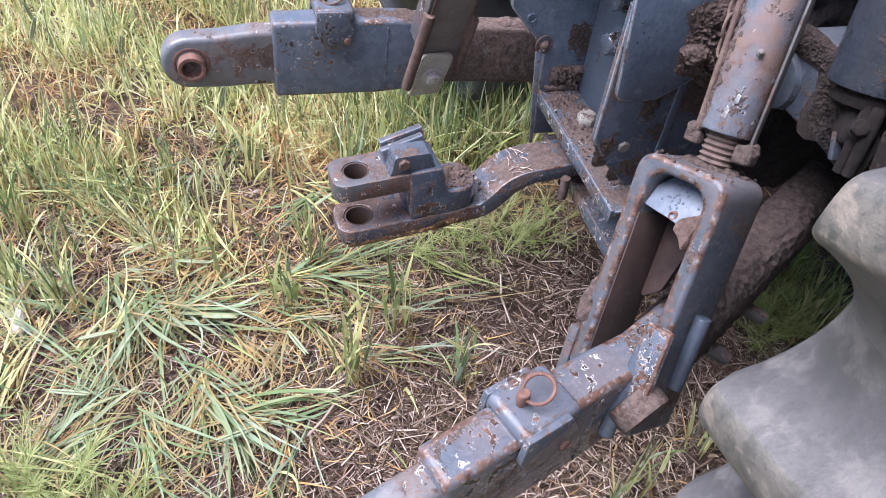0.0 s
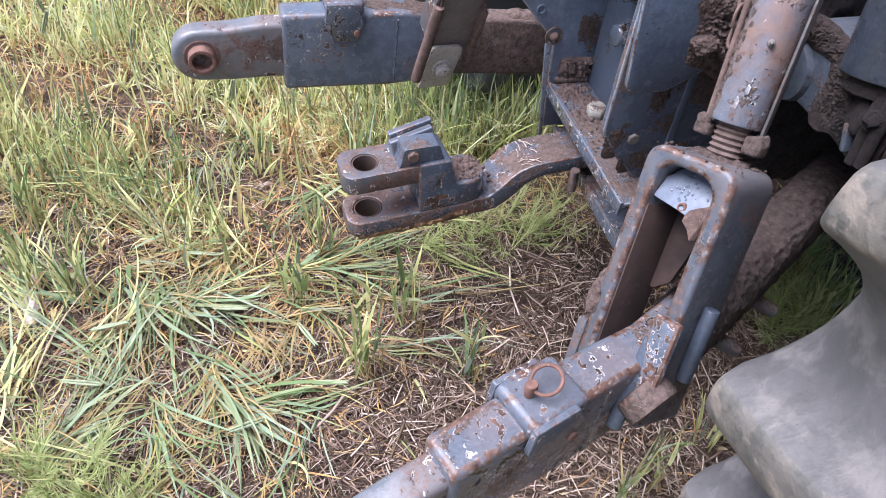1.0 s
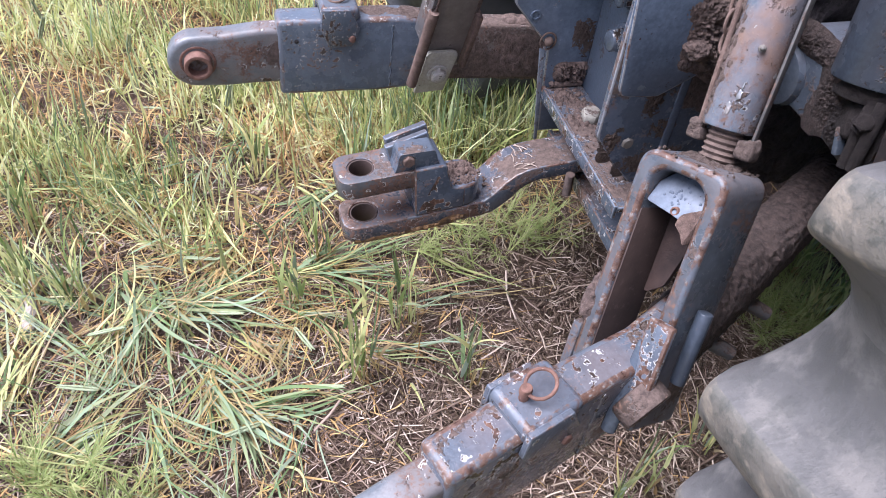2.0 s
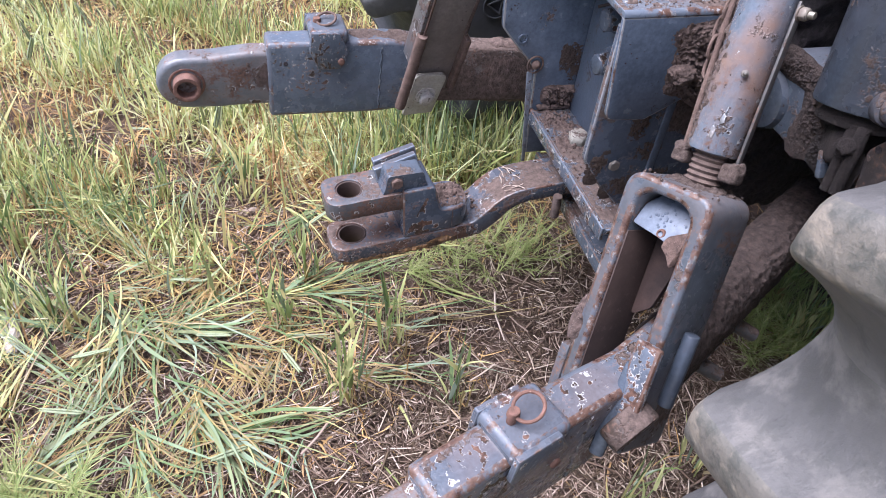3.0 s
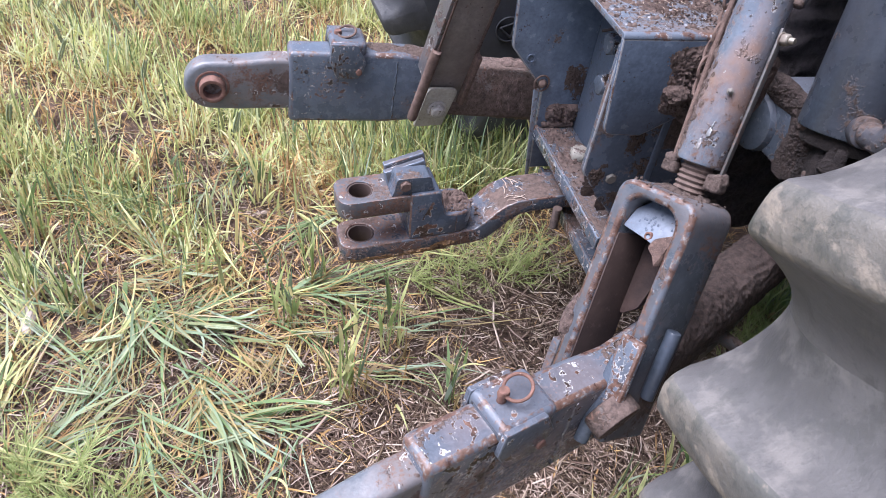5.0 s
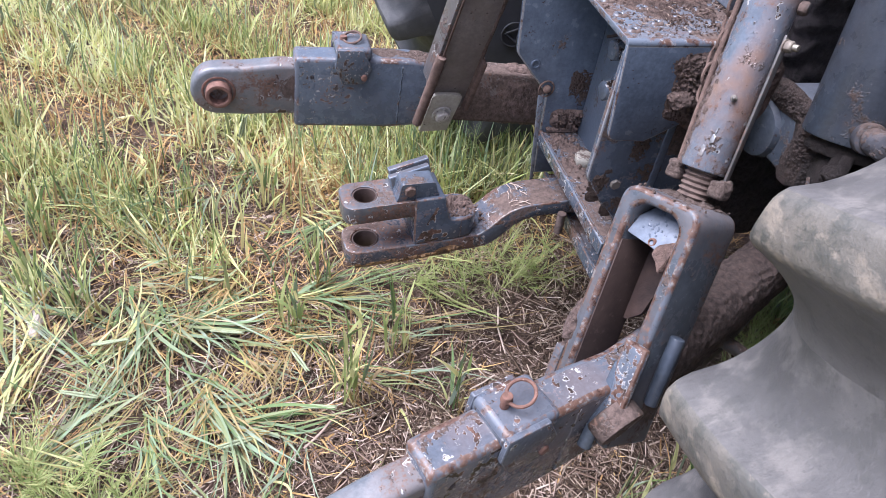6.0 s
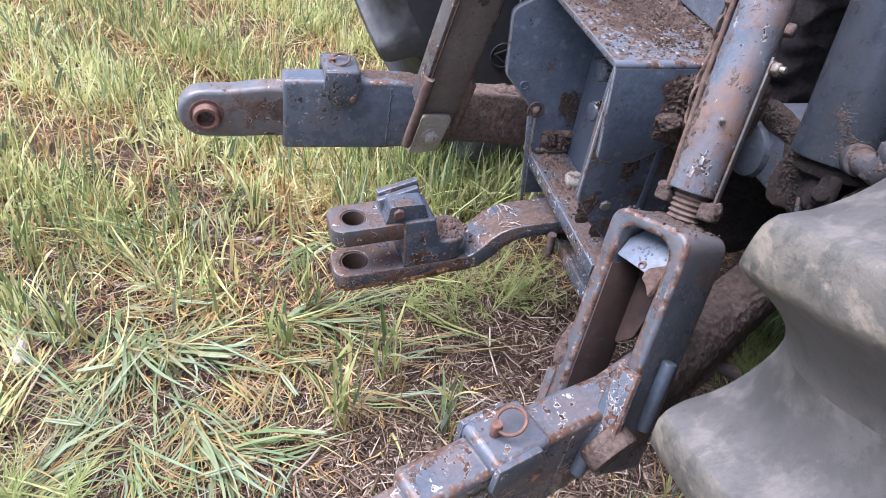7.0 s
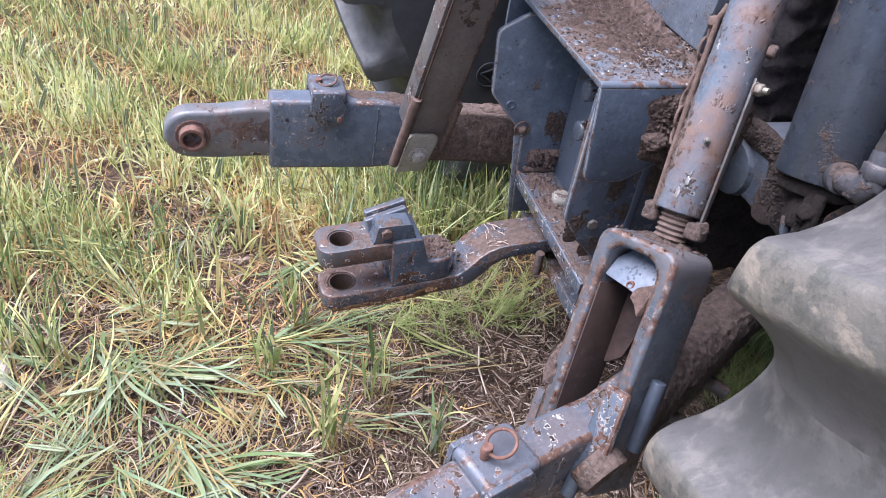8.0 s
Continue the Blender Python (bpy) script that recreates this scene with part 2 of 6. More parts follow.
crop_floor(soil)
stone = rough_matter("chalky_stone", (0.24, 0.21, 0.185), (0.46, 0.42, 0.375), 40, 0.9, 0.002)
def worn_edge(name, base, bare=0.5, pale=(0.30, 0.305, 0.315)):
    """Paint rubbed through along an edge: bare pale metal, rust and what paint is left."""
    m, nt, bsdf = shader(name)
    v = coords(nt)
    n1, n2, n3 = noise_of(nt, v, 26, 8, 0.75), noise_of(nt, v, 95, 6, 0.7), noise_of(nt, v, 240, 4, 0.6)
    col = blend(nt, ramp(nt, n2, 0.38, 0.62), RUST_A, RUST_B)
    col = blend(nt, ramp(nt, calc(nt, "ADD", n2, calc(nt, "MULTIPLY", n3, 0.4)), 0.76, 0.82), col, pale)
    col = blend(nt, ramp(nt, n1, bare - 0.02, bare + 0.05), base, col)
    nt.links.new(col, bsdf.inputs["Base Color"])
    nt.links.new(ramp(nt, n2, 0.35, 0.65, 0.22, 0.6), bsdf.inputs["Roughness"])
    bump(nt, bsdf, calc(nt, "ADD", n1, calc(nt, "MULTIPLY", n2, 0.6)), 0.6, 0.002)
    return m


edge_bare = worn_edge("bare_steel_edge", (0.19, 0.20, 0.215), 0.54, (0.38, 0.38, 0.38))
edge_chip = worn_edge("chipped_edge", (0.088, 0.104, 0.130), 0.50, (0.40, 0.40, 0.40))
edge_blue = worn_edge("rubbed_blue_edge", (0.105, 0.130, 0.165), 0.52)
edge_rust = worn_edge("rubbed_rusty_edge", (0.085, 0.098, 0.118), 0.455, (0.20, 0.195, 0.19))
water, _nt, _b = shader("water")
_b.inputs["Base Color"].default_value = (0.16, 0.19, 0.24, 1)
_b.inputs["Transmission Weight"].default_value, _b.inputs["Roughness"].default_value, _b.inputs["IOR"].default_value = 0.3, 0.03, 1.33
muddy_straw = rough_matter("muddy_straw", (0.13, 0.09, 0.07), (0.34, 0.27, 0.21), 90, 0.9, 0.001)
weathered_wood = rough_matter("weathered_wood", (0.24, 0.18, 0.14), (0.50, 0.42, 0.36), 60, 0.9, 0.003)


# ---- shapes ----
def thing(name, label, category, m=None, group=""):
    ob = new(name)
    ob.empty_display_size = 0.05
    if m is not None:
        ob.matrix_world = m
    return tagged(ob, label, category, group)


def part(name, bm, material, parent, label="", crease=35):
    me = bpy.data.meshes.new(name)
    bmesh.ops.recalc_face_normals(bm, faces=bm.faces)
    bm.to_mesh(me)
    bm.free()
    for mt in (material if isinstance(material, (list, tuple)) else (material,)):
        me.materials.append(mt)
    me.shade_smooth()
    me.set_sharp_from_angle(angle=radians(crease))
    ob = new(name, me)
    ob.parent = parent
    return tagged(ob, label)


def soften(bm, offset, segments=2, angle=30):
    es = [e for e in bm.edges if len(e.link_faces) == 2 and e.calc_face_angle(0) > radians(angle)]
    if offset > 0 and es:
        bmesh.ops.bevel(bm, geom=es, offset=offset, segments=segments, profile=0.5, affect="EDGES", clamp_overlap=True, material=1)
    return bm


def slab(points, plane, c0, c1, bevel=0.002, segments=2):
    """A plate: a polygon in the plane 'xy', 'xz' or 'yz', as thick as from c0 to c1 on the third axis."""
    bm = bmesh.new()
    put = {"xy": lambda a, b, c: (a, b, c), "xz": lambda a, b, c: (a, c, b), "yz": lambda a, b, c: (c, a, b)}[plane]
    lo = [bm.verts.new(put(a, b, c0)) for a, b in points]
    hi = [bm.verts.new(put(a, b, c1)) for a, b in points]
    n = len(points)
    bm.faces.new(lo[::-1])
    bm.faces.new(hi)
    for i in range(n):
        bm.faces.new((lo[i], lo[(i + 1) % n], hi[(i + 1) % n], hi[i]))
    bmesh.ops.recalc_face_normals(bm, faces=bm.faces)
    return soften(bm, bevel, segments)


def box(x0, x1, y0, y1, z0, z1, bevel=0.002, segments=2):
    return slab([(x0, y0), (x1, y0), (x1, y1), (x0, y1)], "xy", z0, z1, bevel, segments)


def rounded(points, radii, steps=5):
    """A polygon with its corners rounded by the given radii."""
    out = []
    n = len(points)
    for i, (p, r) in enumerate(zip(points, radii)):
        p, a, b = Vector(p), Vector(points[i - 1]), Vector(points[(i + 1) % n])
        if r <= 0:
            out.append(tuple(p))
            continue
        u, w = (a - p).normalized(), (b - p).normalized()
        half = u.angle(w) / 2
        cut = min(r / math.tan(half), (a - p).length * 0.49, (b - p).length * 0.49)
        s, e = p + u * cut, p + w * cut
        for k in range(steps + 1):
            f = k / steps
            out.append(tuple((s * (1 - f) + p * f) * (1 - f) + (p * (1 - f) + e * f) * f))
    return out


def arc(cx, cy, r, a0, a1, n):
    return [(cx + r * math.cos(radians(a0 + (a1 - a0) * i / n)), cy + r * math.sin(radians(a0 + (a1 - a0) * i / n))) for i in range(n + 1)]


def rod_between(p0, p1, r0, r1=None, n=20, bevel=0.001):
    p0, p1 = Vector(p0), Vector(p1)
    bm = bmesh.new()
    d = p1 - p0
    m = Matrix.Translation((p0 + p1) / 2) @ d.to_track_quat("Z", "Y").to_matrix().to_4x4()
    bmesh.ops.create_cone(bm, cap_ends=True, segments=n, radius1=r0, radius2=r0 if r1 is None else r1, depth=d.length, matrix=m)
    return soften(bm, bevel, 2, 50)


def ring_plate(cx, cz, r0, r1, y0, y1, n=28):
    """A short pipe along y."""
    bm = bmesh.new()
    rows = []
    for y, r in ((y0, r0), (y0, r1), (y1, r1), (y1, r0)):
        rows.append([bm.verts.new((cx + r * math.cos(2 * math.pi * i / n), y, cz + r * math.sin(2 * math.pi * i / n))) for i in range(n)])
    for k in range(4):
        a, b = rows[k], rows[(k + 1) % 4]
        for i in range(n):
            bm.faces.new((a[i], a[(i + 1) % n], b[(i + 1) % n], b[i]))
    bmesh.ops.recalc_face_normals(bm, faces=bm.faces)
    return soften(bm, 0.0012, 2, 50)


def sweep(path, radius, n=10, closed=False):
    """A round bar along a line of points."""
    bm = bmesh.new()
    pts = [Vector(p) for p in path]
    k = len(pts)
    rings = []
    up = Vector((0.31, 0.52, 0.8))
    for i, p in enumerate(pts):
        a = pts[i - 1] if (i or closed) else pts[0]
        b = pts[(i + 1) % k] if (i < k - 1 or closed) else pts[-1]
        d = (b - a).normalized()
        s = d.cross(up).normalized()
        w = s.cross(d)
        r = radius[i] if isinstance(radius, (list, tuple)) else radius
        rings.append([bm.verts.new(p + (s * math.cos(2 * math.pi * j / n) + w * math.sin(2 * math.pi * j / n)) * r) for j in range(n)])
    for i in range(k if closed else k - 1):
        a, b = rings[i], rings[(i + 1) % k]
        for j in range(n):
            bm.faces.new((a[j], a[(j + 1) % n], b[(j + 1) % n], b[j]))
    if not closed:
        bm.faces.new(rings[0][::-1])
        bm.faces.new(rings[-1])
    return bm


def joined(*bms):
    out = bmesh.new()
    for b in bms:
        me = bpy.data.meshes.new("joined")
        b.to_mesh(me)
        b.free()
        out.from_mesh(me)
        bpy.data.meshes.remove(me)
    return out


def hex_bolt(p, d, across, high, washer=0.0):
    """A hexagon head with a chamfer, standing on p in the direction d, with its washer."""
    p, d = Vector(p), Vector(d).normalized()
    m = Matrix.Translation(p) @ d.to_track_quat("Z", "Y").to_matrix().to_4x4()
    bm = bmesh.new()
    r = across / math.sqrt(3)
    lift = high * 0.2 if washer else 0
    bmesh.ops.create_cone(bm, cap_ends=True, segments=6, radius1=r, radius2=r, depth=high * 0.8, matrix=m @ pose(0, 0, lift + high * 0.4))
    bmesh.ops.create_cone(bm, cap_ends=True, segments=24, radius1=r * 0.866, radius2=r * 0.76, depth=high * 0.16, matrix=m @ pose(0, 0, lift + high * 0.87))
    if washer:
        bmesh.ops.create_cone(bm, cap_ends=True, segments=28, radius1=washer, radius2=washer * 0.97, depth=high * 0.2, matrix=m @ pose(0, 0, high * 0.1))
    return soften(bm, 0.0006, 1, 50)


def crust(size, cells, height, seed, keep=0.0, m=None, edge=0.25):
    """A crust of mud on a flat face: lumps of uneven height on a ragged patch size[0] by size[1]."""
    nx, ny = cells
    bm = bmesh.new()
    vs = {}
    for i in range(nx + 1):
        for j in range(ny + 1):
            x, y = size[0] * (i / nx - 0.5), size[1] * (j / ny - 0.5)
            q = Vector((x * 24 + seed * 7.3, y * 24 - seed * 3.1, seed))
            f = 0.85 * noise.fractal(q, 0.8, 2.1, 5) + 0.7 * noise.noise(q * 5.3) + 0.8 * noise.noise(q * 12.7)
            u, w = abs(2 * i / nx - 1), abs(2 * j / ny - 1)
            rim = (u ** 3 + w ** 3) ** (1 / 3) + 0.28 * noise.noise(q * 0.9 + Vector((9, 4, 1))) + 0.12
            h = height * (0.52 + 0.75 * f - keep) * max(-0.2, min(1, (1 - rim) / edge)) - 0.0012
            if max(u, w) > 0.999:
                h = -0.004
            vs[i, j] = bm.verts.new((x, y, max(h, -0.004)))
    for i in range(nx):
        for j in range(ny):
            c = [vs[i, j], vs[i + 1, j], vs[i + 1, j + 1], vs[i, j + 1]]
            if max(v.co.z for v in c) > -0.0010:
                bm.faces.new(c)
    for v in [v for v in bm.verts if not v.link_faces]:
        bm.verts.remove(v)
    if m is not None:
        bm.transform(m)
    return bm


def crumbs(spots, material, parent):
    """Loose crumbs of mud: spots of (x range, y range, z, count, size, axis), the axis being the one that they stand out along."""
    rnd = random.Random(len(spots) * 7 + int(spots[0][3]))
    seed = bmesh.new()
    bmesh.ops.create_icosphere(seed, subdivisions=1, radius=1.0)
    base = [v.co.copy() for v in seed.verts]
    tris = [[v.index for v in f.verts] for f in seed.faces]
    seed.free()
    verts, faces = [], []
    for xr, yr, z, count, size, axis in spots:
        for _ in range(count):
            a, b = rnd.uniform(*xr), rnd.uniform(*yr)
            s = size * rnd.uniform(0.35, 1.0) ** 1.5
            c = Vector((a, b, z)) if axis == "z" else Vector((a, z, b)) if axis == "y" else Vector((z, a, b))
            sc = Vector([s * rnd.uniform(0.6, 1.3) for _ in range(3)])
            o = len(verts)
            for p in base:
                j = rnd.uniform(0.75, 1.25)
                verts.append(c + Vector((p.x * sc.x, p.y * sc.y, p.z * sc.z)) * j)
            faces += [[o + i for i in f] for f in tris]
    me = bpy.data.meshes.new("mud_crumb")
    me.from_pydata(verts, [], faces)
    me.materials.append(material)
    ob = new("mud_crumb", me)
    ob.parent = parent
    return tagged(ob, "loose crumbs of mud", kind="stuff")


def lump(centre, radii, seed, detail=4, rough=0.28, freq=14.0):
    """An uneven clod."""
    bm = bmesh.new()
    bmesh.ops.create_icosphere(bm, subdivisions=detail, radius=1.0)
    for v in bm.verts:
        d = v.co.normalized()
        q = Vector((d.x * radii[0], d.y * radii[1], d.z * radii[2])) * freq + Vector((seed * 3.7, seed, -seed))
        f = 1 + rough * noise.fractal(q, 0.9, 2.1, 5) + rough * 0.35 * noise.noise(q * 5.0)
        v.co = Vector((d.x * radii[0], d.y * radii[1], d.z * radii[2])) * f + Vector(centre)
    return bm


# ---- ground ----
def ground_height(x, y):
    q = Vector((x, y, 0.0))
    return 0.016 * noise.fractal(q * 3.1, 1.0, 2.0, 4) + 0.006 * noise.noise(q * 17.0) - 0.004


def axis_steps(lo, hi, step, far):
    inner = list(np.arange(lo, hi + 1e-6, step))
    grow = [0.1, 0.25, 0.5, 1, 2, 4, 8, 16, 32, 64, 128, far]
    return [lo - g for g in grow[::-1]] + inner + [hi + g for g in grow]


def build_ground():
    xs, ys = axis_steps(-1.5, 1.9, 0.02, 300), axis_steps(-1.3, 2.8, 0.02, 300)
    nx, ny = len(xs), len(ys)
    verts = [(x, y, ground_height(x, y) if abs(x) < 12 and abs(y) < 12 else 0.0) for x in xs for y in ys]
    faces = [(i * ny + j, (i + 1) * ny + j, (i + 1) * ny + j + 1, i * ny + j + 1) for i in range(nx - 1) for j in range(ny - 1)]
    me = bpy.data.meshes.new("ground")
    me.from_pydata(verts, [], faces)
    me.materials.append(soil)
    me.shade_smooth()
    return tagged(new("ground", me), "brown crumbly field soil with straw and stubble", "ground", kind="structure")


build_ground()


# ---- rear wheels ----
WHEEL_X, WHEEL_Z, TREAD, BED, HALF = 1.042, 0.855, 0.910, 0.851, 0.27
LUGS = 28


def lathe_y(profile, n):
    """Turns a profile of (y, radius) round the y axis."""
    bm = bmesh.new()
    rings = []
    for y, r in profile:
        rings.append([bm.verts.new((r * math.cos(2 * math.pi * i / n), y, r * math.sin(2 * math.pi * i / n))) for i in range(n)])
    for a, b in zip(rings, rings[1:]):
        for i in range(n):
            bm.faces.new((a[i], a[(i + 1) % n], b[(i + 1) % n], b[i]))
    return bm


def bed(s):
    """The radius of the ground between the bars, s metres in from the shoulder."""
    return BED - 0.010 * (1 - s / HALF) ** 2 - 0.026 * max(0, 1 - s / 0.07) ** 2


def lug_mesh(side, mats, crease, hollow):
    """One tread bar with its hollow flanks, from the side wall to past the middle. The wheel's axis is y, and the bar lies at the rim's rearmost point."""
    # across the bar (along the rim), as shares of the bar's height
    land, reach = 0.0235, 0.1025
    half = [(0.006, 1.0), (0.0150, 0.990), (0.0195, 0.962), (land, 0.915)]
    upper, lower = half[:], half[:]
    for k in range(1, 15):
        f = k / 14
        a = land + (reach - land) * f
        upper.append((a, 0.915 * (1 - (1 - (1 - f) ** 2.1) ** 0.62) - 0.008 * f))
        lower.append((a, 0.915 * (1 - f) ** hollow * (1 - 0.25 * f) - 0.008 * f))
    across = [(-a, h) for a, h in lower[::-1]] + upper
    along = [-0.012, -0.009, -0.004, 0.0, 0.006, 0.016, 0.03, 0.05, 0.08, 0.14, 0.20, 0.262, 0.275]
    bm = bmesh.new()
    rows = []
    for s in along:
        row = []
        wide = 1.0 + 0.30 * max(s, 0)
        lift = 0.42 * s if s < 0.12 else 0.42 * 0.12 + 0.62 * (s - 0.12)
        out = max(-s, 0.0)
        low = bed(max(s, 0.0))
        top = TREAD - 0.012 * (1 - max(s, 0) / HALF) ** 2 - (0.003 if s <= 0 else 0) - (0.02 if s > 0.27 else 0)
        # the end face of the bar
        fall = 0.006 if 0 < out < 0.005 else 0.020 if 0 < out < 0.010 else 0.0
        for a, h in across:
            b = min(abs(a), land) * wide + max(abs(a) - land, 0) * (reach - land * wide) / (reach - land)
            ang = math.pi - (lift + math.copysign(b, a)) / TREAD
            r = low + max(h, -0.01) * (top - low) - fall if out < 0.010 else 0.775
            row.append(bm.verts.new((r * math.cos(ang), side * (HALF - s), r * math.sin(ang))))
        rows.append(row)
    for i in range(len(rows) - 1):
        for j in range(len(across) - 1):
            f = bm.faces.new((rows[i][j], rows[i][j + 1], rows[i + 1][j + 1], rows[i + 1][j]))
            f.material_index = 1 if len(lower) - 4 <= j <= len(lower) + 2 else 0
    bm.faces.new(rows[0][::-1])
    bm.faces.new(rows[-1])
    bmesh.ops.recalc_face_normals(bm, faces=bm.faces)
    me = bpy.data.meshes.new("lug")
    bm.to_mesh(me)
    bm.free()
    for mt in mats:
        me.materials.append(mt)
    me.shade_smooth()
    me.set_sharp_from_angle(angle=radians(crease))
    return me


def rear_wheel(cx, cy, inner, mats, label, turn):
    """inner: +1 where the tractor's middle lies towards +y."""
    w = thing("rear_wheel", label, "tractor wheel", pose(cx, cy, WHEEL_Z), "rear wheels")
    half = [(0.0, bed(HALF))] + [(HALF - s, bed(s) - 0.003) for s in (0.20, 0.12, 0.07, 0.045, 0.035, 0.025, 0.015, 0.007, 0.0)]
    half += [(HALF + 0.009, 0.795), (HALF + 0.018, 0.77), (HALF + 0.024, 0.70), (HALF + 0.014, 0.60)]
    side = [(-y, r) for y, r in half[::-1]] + half[1:]
    tyre = part("tyre", lathe_y([(-HALF + 0.03, 0.50)] + side + [(HALF - 0.03, 0.50)], 160), mats[0], w, crease=75)
    for sd in (1, -1):
        me = lug_mesh(sd, mats[1:], 62 if cy < 0 else 30, 1.45 if cy < 0 else 6.0)
        for k in range(LUGS):
            ob = new("lug", me)
            ob.parent = tyre
            ob.matrix_local = pose(0, 0, 0, 0, turn + (k + (0.5 if sd != inner else 0)) * 360 / LUGS, 0)
    rim = part("rim", lathe_y([(-HALF + 0.03, 0.50), (-HALF + 0.02, 0.53), (-HALF + 0.05, 0.49), (-0.10, 0.46), (0.10, 0.46), (HALF - 0.05, 0.49), (HALF - 0.02, 0.53), (HALF - 0.03, 0.50)], 64), paint, w)
    part("wheel_disc", lathe_y([(-0.012, 0.465), (-0.012, 0.10), (0.012, 0.10), (0.012, 0.465)], 48), paint, w)
    part("hub", rod_between((0, -0.10, 0), (0, 0.10, 0), 0.13, n=32, bevel=0.01), paint, w)
    return w


rear_wheel(WHEEL_X, -0.89, 1, (rubber, rubber, rubber_worn), "large dusty lugged rubber rear tractor tyre with worn pale tread bars", NEAR_TURN)
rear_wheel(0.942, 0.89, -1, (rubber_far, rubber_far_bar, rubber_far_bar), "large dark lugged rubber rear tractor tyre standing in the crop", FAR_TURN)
far_wheel = [o for o in bpy.data.objects if o.name.startswith("rear_wheel") and o.location.y > 0][0]
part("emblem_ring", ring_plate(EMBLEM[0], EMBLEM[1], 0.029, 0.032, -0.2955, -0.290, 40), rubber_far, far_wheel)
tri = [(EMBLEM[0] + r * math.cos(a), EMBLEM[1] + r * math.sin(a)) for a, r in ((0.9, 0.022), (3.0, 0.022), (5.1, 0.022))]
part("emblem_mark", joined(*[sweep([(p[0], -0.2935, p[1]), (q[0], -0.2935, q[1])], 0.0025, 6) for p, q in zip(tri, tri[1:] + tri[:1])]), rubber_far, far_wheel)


# ---- rear axle and its fittings ----
def axle_housing():
    t = thing("axle_housing", "dark oily mud-caked rear axle housing of the tractor", "axle housing")
    bm = bmesh.new()
    bmesh.ops.create_grid(bm, x_segments=200, y_segments=190, size=0.5)
    for v in bm.verts:
        y, z = v.co.x * 0.92, v.co.y * 0.92 + 0.98
        f = noise.fractal(Vector((y * 75, z * 75, 3.0)), 0.9, 2.1, 3) + 0.5 * noise.noise(Vector((y * 190, z * 190, 7.0)))
        v.co = Vector((0.86 + 0.007 * f + 0.02 * abs(noise.noise(Vector((y * 3, z * 3, 9)))), y, z))
    rim = [e for e in bm.edges if e.is_boundary]
    ext = bmesh.ops.extrude_edge_only(bm, edges=rim)
    for v in [g for g in ext["geom"] if isinstance(g, bmesh.types.BMVert)]:
        v.co.x = 1.35
    part("housing", bm, dark_mud_and_holes, t, crease=180)
    bm = box(0.60, 1.35, -0.088, 0.22, 0.418, 1.20, 0.02, 3)
    bmesh.ops.subdivide_edges(bm, edges=[e for e in bm.edges if e.calc_length() > 0.1], cuts=70, use_grid_fill=True)
    for v in bm.verts:
        v.co += Vector((1, 1, 0.4)) * 0.010 * noise.fractal(v.co * 45, 0.8, 2.1, 4)
    part("gearbox", bm, dark_mud_and_holes, t, crease=180)
    # unseen wall, plate and wheel guards, added to keep light off the axle
    part("unseen_shade_wall", box(0.80, 2.6, -0.52, 0.52, 1.20, 2.3, 0.04, 3), paint_clean, t, "plain dark unseen wall, added to shade the axle")
    part("unseen_shade_plate", box(0.52, 1.6, -0.62, 0.62, 1.185, 1.21, 0.006), paint, t, "plain grey-blue unseen plate, added to shade the axle")
    for s in (-1, 1):
        guard = bmesh.new()
        rows = [[guard.verts.new((WHEEL_X - r * math.cos(a), y, WHEEL_Z + r * math.sin(a))) for r, y in ((1.0, s * 0.40), (1.0, s * 1.22), (0.985, s * 1.22), (0.985, s * 0.40))] for a in np.linspace(radians(42), radians(150), 28)]
        for ra, rb in zip(rows, rows[1:]):
            for k in range(4):
                guard.faces.new((ra[k], ra[(k + 1) % 4], rb[(k + 1) % 4], rb[k]))
        guard.faces.new(rows[0])
        guard.faces.new(rows[-1][::-1])
        part("unseen_shade_guard", guard, paint_clean, t)
        part("axle_tube", rod_between((1.05, s * 0.42, WHEEL_Z), (1.05, s * 0.80, WHEEL_Z), 0.14, 0.11, 36, 0.01), dark_mud_and_holes, t)
    return t


axle_housing()


def lift_cylinder():
    a, b = Vector((0.605, -0.256, 0.745)), Vector((0.655, -0.166, 1.08))
    d = (b - a).normalized()
    t = thing("hydraulic_cylinder", "grey-blue painted hydraulic lift cylinder spattered with mud", "hydraulic cylinder", look(a, a - d))
    part("barrel", rod_between((0, 0, 0), (0, 0, (b - a).length), 0.060, n=48, bevel=0.004), painted("cylinder_paint", (0.049, 0.061, 0.079), mud=0.59, rust=0.66, chips=0.76, dust=0.6, gloss=0.36), t)
    part("end_cap", rod_between((0, 0, -0.02), (0, 0, 0.004), 0.050, n=40, bevel=0.004), wet_shaded_mud, t)
    part("clevis", box(-0.03, 0.03, -0.035, 0.035, -0.07, -0.018, 0.012, 3), wet_shaded_mud, t, "mud-caked cylinder foot")
    cake = lump((0.560, -0.236, 0.778), (0.0050, 0.017, 0.042), 5.0, 5, 0.22, 90)
    cake.transform(look(a, a - d).inverted())
    part("mud_cake", cake, mud, t)
    return t


lift_cylinder()


